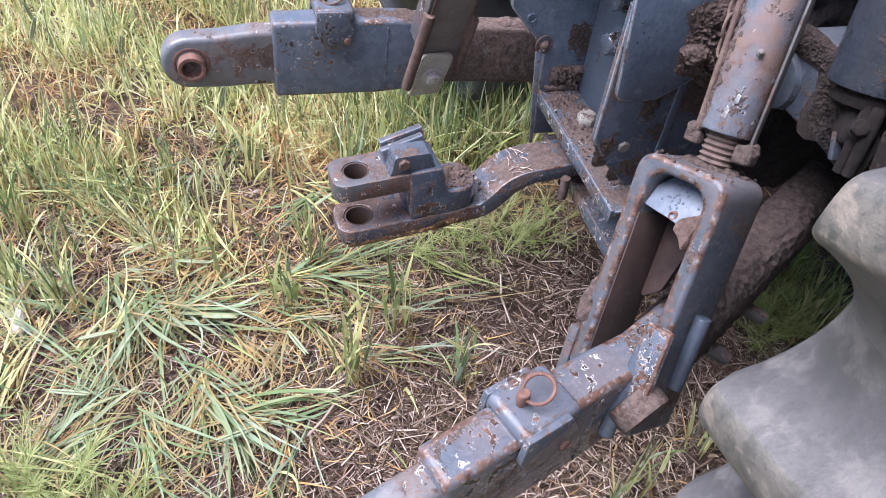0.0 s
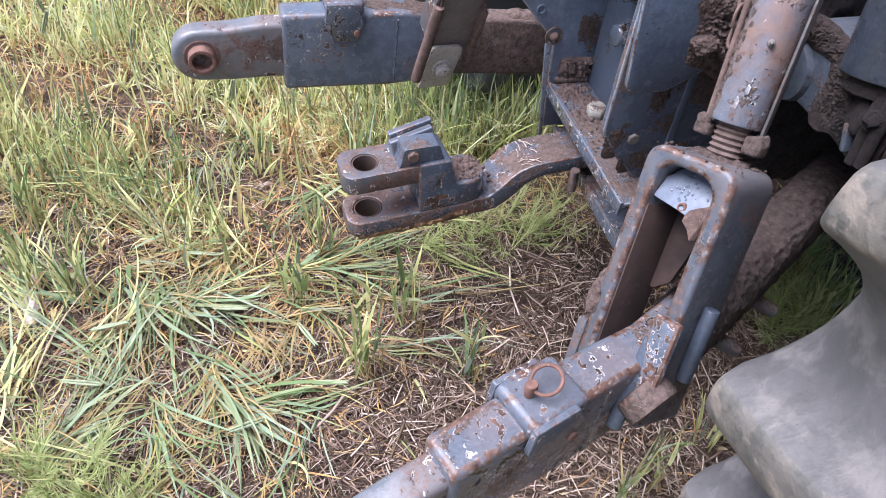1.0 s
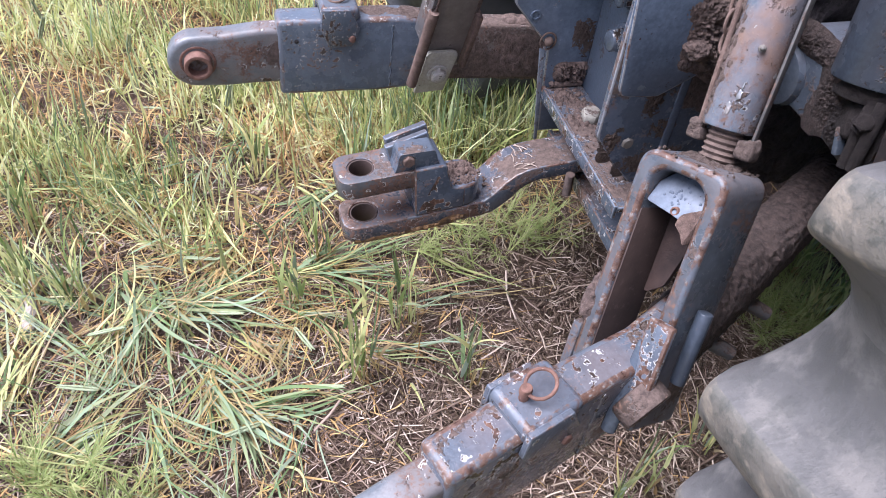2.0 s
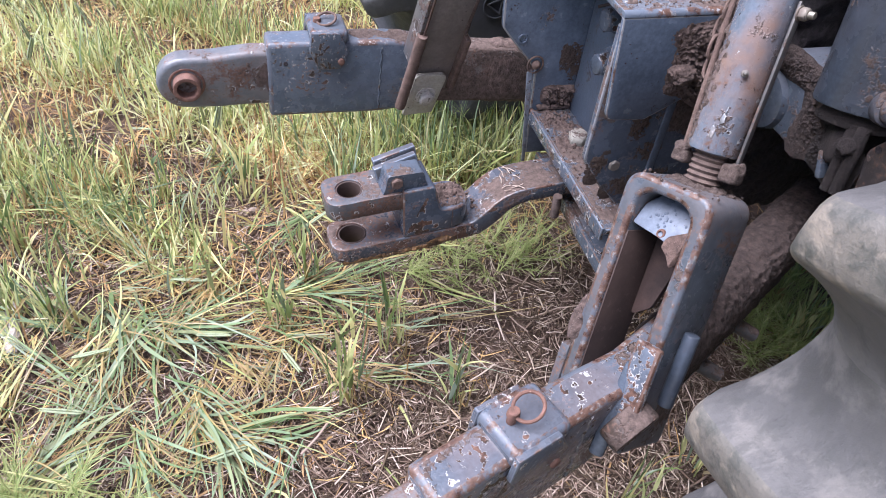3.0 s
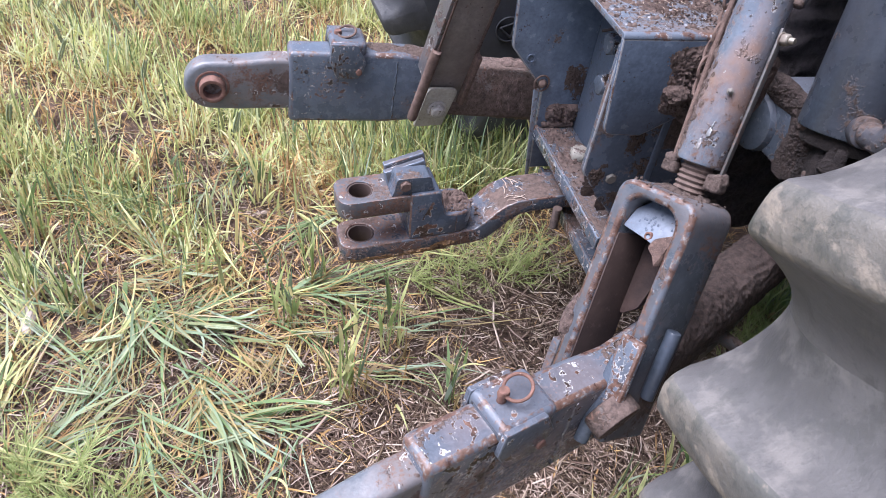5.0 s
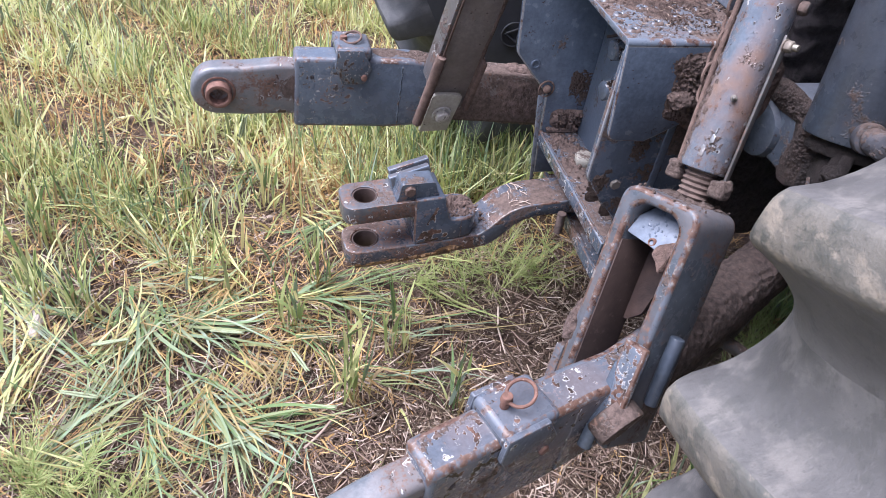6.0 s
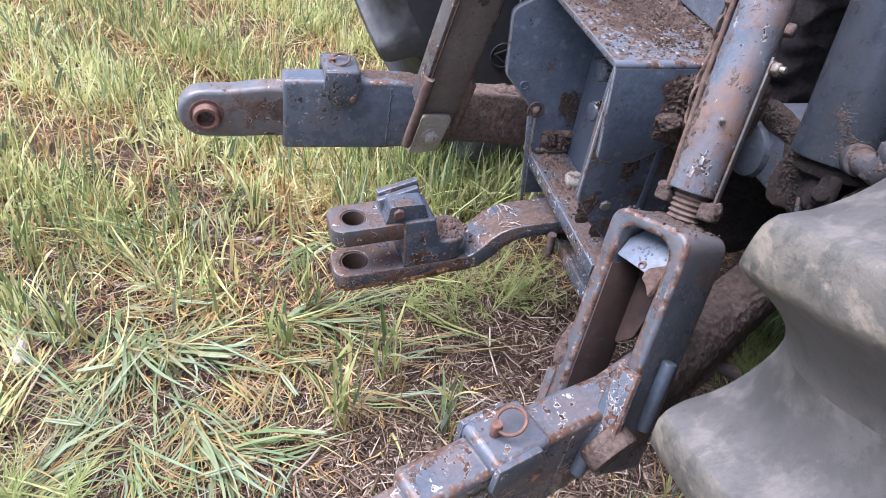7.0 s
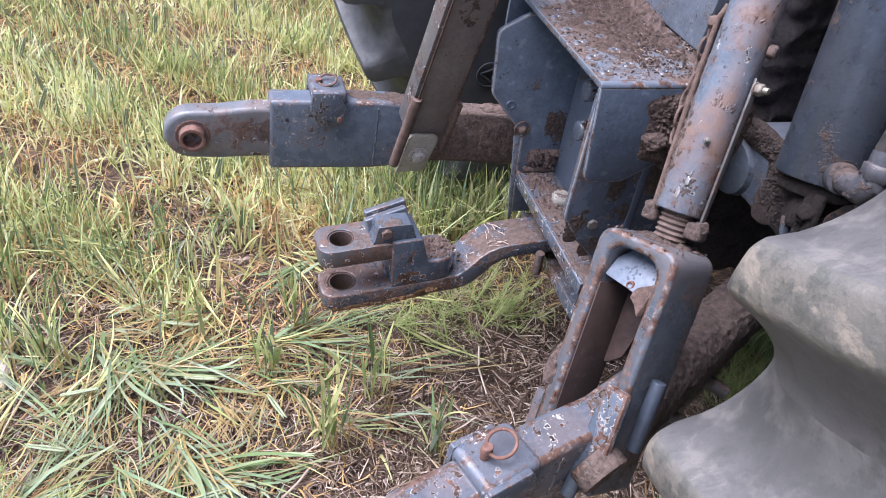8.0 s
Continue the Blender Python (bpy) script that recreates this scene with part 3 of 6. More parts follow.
def hydraulic_hose():
    t = thing("hydraulic_hose", "black hydraulic hose with dull steel elbow fitting", "hose")
    dirty = painted("dirty_fitting", (0.055, 0.062, 0.075), mud=0.56, rust=0.7, chips=0.8, dust=0.6)
    part("collar", rod_between((0.548, -0.326, 0.798), (0.541, -0.342, 0.805), 0.019, 0.020, 28, 0.004), dirty, t, "round steel collar")
    part("elbow", sweep([(0.545, -0.335, 0.802), (0.540, -0.358, 0.808), (0.538, -0.374, 0.814), (0.538, -0.381, 0.826), (0.540, -0.378, 0.845), (0.543, -0.372, 0.862)], [0.016, 0.0165, 0.019, 0.018, 0.016, 0.015], 16), dirty, t, "mud-stained steel elbow")
    part("nut", hex_bolt((0.540, -0.362, 0.809), (-0.1, -0.95, 0.3), 0.034, 0.018), dirty, t)
    part("nut", hex_bolt((0.539, -0.380, 0.832), (0.05, 0.15, 1), 0.034, 0.020), dirty, t)
    h = [(0.543, -0.372, 0.862), (0.548, -0.368, 0.90), (0.57, -0.362, 0.97), (0.66, -0.345, 1.07), (0.80, -0.32, 1.14), (0.93, -0.30, 1.16)]
    part("hose", sweep(h, 0.014, 14), hose_rubber, t)
    # ribbed branch running down
    path = [Vector((0.55, -0.380, 0.823)).lerp(Vector((0.60, -0.395, 0.70)), i / 40) for i in range(41)]
    part("ribbed_sleeve", sweep(path, [0.0095 + 0.0022 * (i % 2) for i in range(41)], 12), hose_rubber, t)
    return t


hydraulic_hose()


def rear_casting():
    t = thing("link_casting", "grey-blue cast bracket on the axle, half covered in clotted mud", "casting")
    clot = rough_matter("clotted_mud", (0.030, 0.022, 0.020), (0.098, 0.071, 0.062), 75, 0.95, 0.012, (0.175, 0.130, 0.113), 1.0)
    cp = painted("casting_paint", (0.078, 0.097, 0.124), mud=0.55, rust=0.7, chips=0.82, dust=0.25, gloss=0.34)
    face = rounded([(-0.125, 0.650), (-0.099, 0.69), (-0.099, 0.735), (-0.135, 0.765), (-0.24, 0.770), (-0.315, 0.70), (-0.30, 0.650)], [0.01, 0.02, 0.025, 0.03, 0.02, 0.02, 0.02])
    part("body", slab(face, "yz", 0.578, 0.86, 0.022, 4), cp, t)
    part("boss", rod_between((0.566, -0.127, 0.683), (0.63, -0.127, 0.683), 0.046, n=44, bevel=0.012), cp, t)
    def on_face(y, z, x=0.5775):
        return Matrix(((0, 0, -1, x), (-1, 0, 0, y), (0, 1, 0, z), (0, 0, 0, 1)))
    part("mud_crust", crust((0.085, 0.150), (120, 200), 0.0055, 61.0, -0.75, on_face(-0.222, 0.718), 0.5), clot, t)
    part("mud_crust", crust((0.120, 0.085), (140, 100), 0.006, 62.0, -0.6, on_face(-0.272, 0.690), 0.5), wet_shaded_mud, t)
    part("mud_crust", crust((0.125, 0.050), (150, 64), 0.006, 64.0, -0.6, on_face(-0.170, 0.748), 0.5), clot, t)
    lug = slab([(-0.274, 0.697), (-0.266, 0.694), (-0.281, 0.661), (-0.289, 0.664)], "yz", 0.560, 0.585, 0.002)
    part("tab", lug, cp, t, "small bare grey-blue tab")
    for k, (y, z) in enumerate(((-0.286, 0.745), (-0.300, 0.750))):
        path = [(0.572, y, z), (0.566, y - 0.008, z - 0.018), (0.562, y - 0.014, z - 0.045), (0.562, y - 0.018, z - 0.085)]
        part("pipe", sweep(path, [0.0075, 0.0085, 0.008, 0.0075], 12), wet_shaded_mud, t, "mud-covered steel pipe")
    part("union_nut", hex_bolt((0.560, -0.300, 0.722), (-0.6, -0.5, 0.6), 0.020, 0.014, 0.014), wet_shaded_mud, t)
    ear = part("ear", slab(rounded([(-0.430, 0.66), (-0.346, 0.66), (-0.327, 0.738), (-0.345, 0.770), (-0.420, 0.800)], [0.01, 0.01, 0.014, 0.012, 0.01]), "yz", 0.560, 0.575, 0.004, 3), painted("ear_paint", (0.034, 0.030, 0.030), mud=0.55, rust=0.58, chips=0.74, dust=0.8, wear=1.2), t, "mud-stained steel lug plate with worn rim")
    # flat dark disc painted for the shade in a bolt hole
    part("bolt_hole_mark", rod_between((0.5592, -0.340, 0.748), (0.5606, -0.340, 0.748), 0.0045, n=16, bevel=0), dark_mud_and_holes, ear)
    return t


rear_casting()


# ---- drawbar support bracket ----
def bracket():
    t = thing("drawbar_bracket", "grey-blue steel drawbar support bracket with worn edges and mud on top", "bracket")
    top = part("top_plate", box(0.302, 0.515, -0.139, 0.30, 0.822, 0.831, 0.0012), (painted("top_plate_paint", (0.098, 0.118, 0.146), mud=0.545, rust=0.60, chips=0.74, dust=0.6, gloss=0.28, wear=1.0), edge_blue), t, "perforated step plate caked with mud")
    bend = [(-0.139 + 0.0072 * math.cos(a), 0.8242 + 0.0072 * math.sin(a)) for a in np.linspace(math.pi / 2, math.pi, 7)] + [(-0.139, 0.8242)]
    part("fold", slab(bend, "yz", 0.302, 0.515, 0.0004, 1), edge_blue, t, "rubbed rounded fold of the plate")
    # raised drain holes
    hole = lathe_y([(-0.001, 0.0035), (0.0022, 0.0045), (0.0026, 0.0062), (0.0012, 0.0095), (-0.002, 0.0115)], 14)
    hole.transform(pose(0, 0, 0, 90, 0, 0))
    me = bpy.data.meshes.new("drain_hole")
    bmesh.ops.recalc_face_normals(hole, faces=hole.faces)
    hole.to_mesh(me)
    hole.free()
    me.materials.append(bpy.data.materials["top_plate_paint"])
    me.shade_smooth()
    # flat dark discs stand for the shade down in the drain holes
    plug = bmesh.new()
    bmesh.ops.create_circle(plug, cap_ends=True, segments=12, radius=0.0040)
    black = bpy.data.meshes.new("dark_hole_disc")
    plug.to_mesh(black)
    plug.free()
    black.materials.append(dark_mud_and_holes)
    for i in range(5):
        for j in range(9):
            ob = new("drain_hole", me)
            ob.parent = top
            ob.matrix_local = pose(0.322 + i * 0.044, -0.115 + j * 0.046 + (i % 2) * 0.023, 0.831)
            low = new("dark_hole_disc", black)
            low.parent = ob
            low.matrix_local = pose(0, 0, 0.0006)
    part("mud_crust", crust((0.20, 0.46), (210, 440), 0.0060, 2.0, -0.22, pose(0.424, 0.09, 0.831), 0.35), step_mud, t)
    crumbs([((0.305, 0.51), (-0.135, 0.29), 0.832, 1500, 0.0017, "z"), ((0.38, 0.51), (-0.12, 0.25), 0.834, 1400, 0.0022, "z"), ((0.39, 0.52), (0.71, 0.815), -0.1465, 500, 0.0026, "y"), ((0.355, 0.42), (-0.06, 0.145), 0.5, 110, 0.0028, "z")], step_mud, t)
    side = rounded([(0.302, 0.824), (0.316, 0.678), (0.374, 0.674), (0.428, 0.706), (0.52, 0.700), (0.52, 0.824)], [0.0, 0.016, 0.012, 0.012, 0, 0])
    part("side_flange", slab(side, "xz", -0.146, -0.138, 0.0020), (paint_clean, edge_bare), t)
    part("mud_crust", crust((0.19, 0.15), (210, 170), 0.010, 5.0, -0.5, pose(0.462, -0.1462, 0.762, 90, 0, 0), 0.5), mud, t)
    part("mud_crust", crust((0.15, 0.06), (160, 70), 0.008, 6.0, -0.5, pose(0.450, -0.1462, 0.797, 90, 0, 0), 0.5), mud, t)
    thin_mud = rough_matter("thin_dried_mud", (0.040, 0.027, 0.022), (0.090, 0.062, 0.050), 120, 0.9, 0.004, (0.14, 0.10, 0.082), 0.8)
    web = rounded([(0.318, 0.80), (0.318, 0.592), (0.35, 0.545), (0.42, 0.47), (0.55, 0.47), (0.55, 0.80)], [0, 0.02, 0.02, 0.03, 0, 0])
    # same blue as the flange, darkened for the shade below it
    part("web_plate", slab(web, "xz", -0.120, -0.108, 0.003), (painted("shaded_web_paint", (0.064, 0.084, 0.116), mud=0.535, rust=0.60, chips=0.80, dust=0.2, gloss=0.36, wear=1.2), edge_bare), t)
    for k, (x, z, w, h) in enumerate(((0.392, 0.648, 0.050, 0.070), (0.346, 0.578, 0.050, 0.090), (0.420, 0.598, 0.080, 0.070), (0.395, 0.535, 0.090, 0.060))):
        part("mud_crust", crust((w, h), (int(w * 1100), int(h * 1100)), 0.0028, 101.0 + k, -0.35, pose(x, -0.1202, z, 90, 0, 0), 0.7), thin_mud, t)
    part("bolt", hex_bolt((0.366, -0.124, 0.582), (0, -1, 0), 0.016, 0.006), steel, t)
    # dark disc on the face in place of a shaded hole
    part("bolt_hole_mark", rod_between((0.362, -0.1235, 0.540), (0.362, -0.1252, 0.540), 0.006, n=16, bevel=0), dark_mud_and_holes, t)
    far = rounded([(0.264, 0.775), (0.315, 0.805), (0.52, 0.805), (0.52, 0.40), (0.356, 0.40), (0.344, 0.578), (0.272, 0.660)], [0.02, 0.01, 0, 0, 0.004, 0.004, 0.02])
    part("far_plate", slab(far, "xz", 0.150, 0.162, 0.0045), (painted("far_plate_paint", (0.090, 0.118, 0.161), mud=0.635, rust=0.70, chips=0.82, dust=0.1, gloss=0.36), edge_bare), t)
    part("edge_strip", slab([(0.327, 0.578), (0.337, 0.582), (0.357, 0.385), (0.351, 0.383)], "xz", 0.1445, 0.1492, 0.0015), paint_pale, t, "pale rubbed edge strip")
    part("mud_crust", crust((0.075, 0.12), (90, 140), 0.0028, 74.0, -0.45, pose(0.404, 0.1498, 0.595, 90, 0, 0), 0.9), thin_mud, t)
    part("upright_plate", slab([(0.30, 0.72), (0.47, 0.72), (0.47, 1.05), (0.30, 1.05)], "xz", 0.215, 0.225, 0.003), paint_clean, t)
    part("back_plate", box(0.425, 0.437, -0.123, 0.149, 0.47, 0.821, 0.002), painted("back_plate_paint", BLUE, mud=0.62, rust=0.64, chips=0.82, dust=0.3), t)
    for y, z in ((0.058, 0.715), (0.050, 0.645)):
        part("bolt", hex_bolt((0.425, y, z), (-1, -0.05, 0), 0.034, 0.026, 0.026), painted("bolt_paint", (0.085, 0.105, 0.135), mud=0.64, rust=0.62, chips=0.70, dust=0.2, gloss=0.36, wear=1.2), t, "grey-blue hexagon bolt with washer")
    part("lock_pin", sweep([(0.424, 0.070, 0.738), (0.408, 0.080, 0.729), (0.398, 0.088, 0.722)], 0.0025, 8), smooth_rust, t)
    # the two rails that carry the drawbar
    rail = painted("rail_paint", (0.066, 0.083, 0.108), mud=0.57, rust=0.59, chips=0.72, dust=0.25, gloss=0.28, wear=1.3)
    part("upper_rail", box(0.350, 0.424, -0.175, 0.149, 0.488, 0.499, 0.0025), (rail, edge_blue), t)
    part("upper_rail_lip", box(0.346, 0.353, -0.175, 0.149, 0.478, 0.503, 0.002), (rail, edge_blue), t)
    part("lower_rail", box(0.385, 0.48, -0.16, 0.149, 0.385, 0.398, 0.003), (rail, edge_rust), t)
    part("lower_rail_lip", box(0.378, 0.387, -0.16, 0.149, 0.376, 0.402, 0.002), (rail, edge_rust), t)
    part("bolt", hex_bolt((0.398, 0.045, 0.499), (0, 0, 1), 0.030, 0.020), dull_steel, t, "dull steel hexagon bolt head")
    # dark disc stands for the shaded depth of a hole
    part("bolt_hole_mark", rod_between((0.385, 0.118, 0.4985), (0.385, 0.118, 0.5005), 0.010, n=18, bevel=0), dark_mud_and_holes, t)
    part("mud_crust", crust((0.085, 0.20), (60, 140), 0.007, 9.0, 0.16, pose(0.388, 0.075, 0.499)), mud, t)
    part("mud_crust", crust((0.10, 0.05), (60, 30), 0.010, 11.0, -0.2, pose(0.405, 0.149, 0.525, 90, 0, 0)), mud, t)
    weld = [(0.36 + 0.06 * i / 14, 0.146, 0.503 + 0.002 * (i % 2)) for i in range(15)]
    part("weld_bead", sweep(weld, [0.006 + 0.002 * noise.noise(Vector((i * 0.9, 3, 0))) for i in range(15)], 8), mud, t)
    edge = [(0.330, -0.122, 0.715), (0.338, -0.105, 0.705), (0.352, -0.085, 0.69), (0.372, -0.05, 0.655), (0.40, 0.0, 0.615), (0.42, 0.04, 0.60)]
    part("weld_bead", sweep(edge, [0.006, 0.007, 0.007, 0.008, 0.008, 0.006], 10), painted("pale_weld", (0.22, 0.235, 0.25), mud=0.60, rust=0.64, chips=0.8, dust=0.4), t)
    # ring pin through the far plate
    pin = part("ring_pin", lump((0.341, 0.146, 0.592), (0.008, 0.008, 0.008), 3.0, 3, 0.15, 60), rust_brown, t)
    part("ring", sweep([(0.340 + 0.014 * math.cos(a), 0.146, 0.592 + 0.0155 * math.sin(a)) for a in np.linspace(0, 2 * math.pi, 24, endpoint=False)], 0.0017, 8, True), rust_brown, pin)
    part("bolt_hole_mark", ring_plate(0.310, 0.640, 0.005, 0.009, 0.147, 0.150), paint_clean, t)
    part("hook", lump((0.405, -0.152, 0.748), (0.022, 0.012, 0.013), 17.0, 5, 0.45, 45), mud, t, "mud-caked hook")
    return t


bracket()


def cross_member():
    t = thing("cross_channel", "light grey steel cross channel above the step plate", "channel")
    part("channel", slab(rounded([(0.492, 0.836), (0.50, 0.8325), (0.56, 0.8325), (0.56, 0.99), (0.50, 0.99)], [0.004, 0, 0, 0, 0.012]), "xz", -0.055, 0.35, 0.004), paint_pale, t)
    part("mud_crust", crust((0.04, 0.38), (16, 100), 0.014, 14.0, -0.1, pose(0.482, 0.14, 0.8315)), mud, t)
    return t


cross_member()


# ---- drawbar with its clevis ----
def tine(hole, outline, z0, z1, n=48, bevel=0.003):
    """A plate with a round hole at its origin; outline: a convex polygon round it."""
    bm = bmesh.new()
    pts = [Vector(p) for p in outline]
    rows = [[], [], [], []]
    turns = sorted([2 * math.pi * i / n for i in range(n)] + [math.atan2(p.y, p.x) % (2 * math.pi) for p in pts])
    turns = [a for a, c in zip(turns, turns[1:] + [9.0]) if c - a > 0.004]
    n = len(turns)
    for a in turns:
        d = Vector((math.cos(a), math.sin(a)))
        best = 1e9
        for p, q in zip(pts, pts[1:] + pts[:1]):
            e = q - p
            det = d.x * -e.y + d.y * e.x
            if abs(det) > 1e-9:
                s = (p.x * -e.y + p.y * e.x) / det
                u = (d.x * p.y - d.y * p.x) / det
                if s > 0 and -1e-6 <= u <= 1 + 1e-6:
                    best = min(best, s)
        for row, r, z in ((0, hole, z1), (1, best, z1), (2, best, z0), (3, hole, z0)):
            rows[row].append(bm.verts.new((d.x * r, d.y * r, z)))
    for k in range(4):
        a, b = rows[k], rows[(k + 1) % 4]
        for i in range(n):
            bm.faces.new((a[i], a[(i + 1) % n], b[(i + 1) % n], b[i]))
    bmesh.ops.recalc_face_normals(bm, faces=bm.faces)
    return soften(bm, bevel, 2, 40)


def drawbar():
    # x runs along the bar, z is 0 halfway between the two tines, and the pin hole is the origin
    t = thing("drawbar", "worn grey steel drawbar with forked hitch head, rust and mud", "drawbar", pose(-0.003, 0, 0.433, 0, -2.6, 5.0))
    W = 0.038
    greasy = rough_matter("greasy_rust", (0.035, 0.022, 0.016), (0.21, 0.115, 0.045), 45, 0.5, 0.004, (0.48, 0.32, 0.10))
    tip = rounded([(-0.039, -W), (0.205, -W), (0.205, W), (-0.039, W)], [0.026, 0, 0, 0.026])
    part("lower_tine", tine(0.0235, tip, -0.079, -0.048), (painted("rusty_tine", (0.055, 0.068, 0.085), mud=0.62, rust=0.49, chips=0.66, dust=0.25, gloss=0.30, wear=1.3, side=0.3), edge_rust), t)
    wear = rounded([(-0.034, -W + 0.002), (0.15, -W + 0.002), (0.15, W - 0.002), (-0.034, W - 0.002)], [0.026, 0, 0, 0.026])
    part("wear_strip", tine(0.0245, wear, -0.085, -0.0788), greasy, t, "greasy orange-brown underside")
    top = [(0.190, -0.0495), (0.203, -0.046), (0.220, -0.034), (0.238, -0.016), (0.256, -0.004), (0.276, 0.002), (0.30, 0.0035), (0.34, 0.0025), (0.52, -0.003)]
    low = [(0.52, -0.032), (0.34, -0.026), (0.305, -0.025), (0.285, -0.028), (0.266, -0.038), (0.250, -0.054), (0.232, -0.069), (0.215, -0.078), (0.190, -0.078)]
    part("bar", slab(top + low, "xz", -W + 0.0008, W - 0.0008, 0.003), (painted("bar_paint", (0.056, 0.071, 0.094), mud=0.60, rust=0.56, chips=0.65, dust=0.25, gloss=0.28, wear=1.5, settle=0.12), edge_rust), t, "bent bar with paint rubbed off along its edges")
    part("hitch_head", tine(0.0215, rounded([(-0.041, -0.035), (0.088, -0.035), (0.088, 0.036), (-0.041, 0.036)], [0.024, 0, 0, 0.024]), 0.015, 0.048, 48, 0.004), (cast, edge_rust), t, "bolted upper fork of the hitch")
    blockp = (painted("block_paint", (0.054, 0.072, 0.100), mud=0.69, rust=0.64, chips=0.72, dust=0.12, gloss=0.36, wear=1.2), edge_rust)
    body = rounded([(0.078, -0.0475), (0.165, -0.0475), (0.165, -0.006), (0.142, -0.002), (0.131, 0.050), (0.078, 0.050)], [0.004, 0, 0, 0.012, 0.008, 0])
    part("block", slab(body, "xz", -0.0372, 0.0372, 0.004, 3), blockp, t)
    # the round-ended pad behind the block
    pad = [(0.150, -0.0368)] + arc(0.168, -0.008, 0.0288, -85, 0, 7) + arc(0.168, 0.008, 0.0288, 0, 85, 7) + [(0.150, 0.0368)]
    part("pad", slab(pad, "xy", -0.047, -0.004, 0.004, 3), blockp, t)
    part("mud_crust", crust((0.058, 0.068), (44, 50), 0.008, 21.0, -0.2, pose(0.168, 0.0, -0.0036)), mud, t)
    crumbs([((0.146, 0.190), (-0.030, 0.030), -0.002, 90, 0.0030, "z"), ((0.205, 0.225), (-0.035, 0.035), -0.036, 60, 0.0035, "z")], mud, t)
    part("bolt", hex_bolt((0.176, 0.002, -0.003), (0, 0, 1), 0.018, 0.006), rust_brown, t)
    stop = slab(rounded([(0.046, 0.046), (0.122, 0.046), (0.118, 0.058), (0.113, 0.079), (0.056, 0.082), (0.051, 0.058)], [0.002, 0.004, 0.012, 0.007, 0.007, 0.008]), "xz", -0.030, 0.004, 0.004, 3)
    part("stop_block", stop, (painted("stop_paint", (0.058, 0.076, 0.100), mud=0.62, rust=0.59, chips=0.70, dust=0.2, gloss=0.36, settle=0.08), edge_rust), t)
    part("bolt", hex_bolt((0.069, -0.030, 0.068), (0, -1, 0), 0.017, 0.006, 0.010), rust_brown, t, "rusty hexagon bolt")
    keeperp = (painted("keeper_paint", (0.06, 0.068, 0.08), mud=0.60, rust=0.58, chips=0.74, dust=0.5, wear=1.2), edge_blue)
    for y, z, lean in ((0.012, 0.072, 8), (0.031, 0.074, 4)):
        bm = box(-0.036, 0.036, -0.0066, 0.0066, -0.046, 0.006, 0.0025)
        bm.transform(pose(0.076 + 0.2 * y, y, z, -lean, -11, 3))
        part("keeper_plate", bm, keeperp, t)
    part("stud", sweep([(0.352, -0.048, -0.060 + 0.0011 * k) for k in range(41)], [0.0080 - 0.0012 * (k % 2) for k in range(41)], 16), rough_matter("dark_rust", (0.03, 0.02, 0.016), (0.08, 0.055, 0.045), 90, 0.7, 0.001), t, "rusty threaded stud")
    part("bolt", rod_between((0.10, 0.0, -0.096), (0.10, 0.0, -0.084), 0.016, n=6), cast, t)
    # bushings in the two holes
    for z0, z1, r in ((0.008, 0.0465, 0.0212), (-0.092, -0.0495, 0.0232)):
        ring = ring_plate(0, 0, r - 0.0030, r, -z1, -z0, 40)
        ring.transform(pose(0, 0, 0, 90, 0, 0) @ Matrix.Diagonal((1, -1, 1, 1)))
        part("bushing", ring, smooth_rust, t, "dark worn bushing")
    # grease and rust creeping over the lower front edge
    part("grease_crust", crust((0.215, 0.016), (240, 22), 0.005, 47.0, -0.15, pose(0.075, -W - 0.0002, -0.077, 90, 0, 0), 0.7), greasy, t, "orange-brown grease along the edge")
    part("grease_crust", crust((0.10, 0.02), (120, 26), 0.004, 48.0, -0.1, pose(0.155, -W - 0.0002, -0.070, 90, 0, 8), 0.7), greasy, t)
    # straw stuck to the bend
    rnd = random.Random(3)
    for k in range(9):
        x, y = rnd.uniform(0.255, 0.30), rnd.uniform(-0.03, 0.03)
        a, ln = rnd.uniform(0, math.pi), rnd.uniform(0.006, 0.014)
        z = 0.0045 if x > 0.275 else 0.0045 - (0.275 - x) * 0.40
        part("stuck_straw", sweep([(x - ln * math.cos(a), y - ln * math.sin(a), z), (x, y, z + 0.001), (x + ln * math.cos(a + 0.3), y + ln * math.sin(a + 0.3), z)], 0.0008, 5), weathered_wood, t, "pale straw stuck in the mud")
    return t


drawbar()


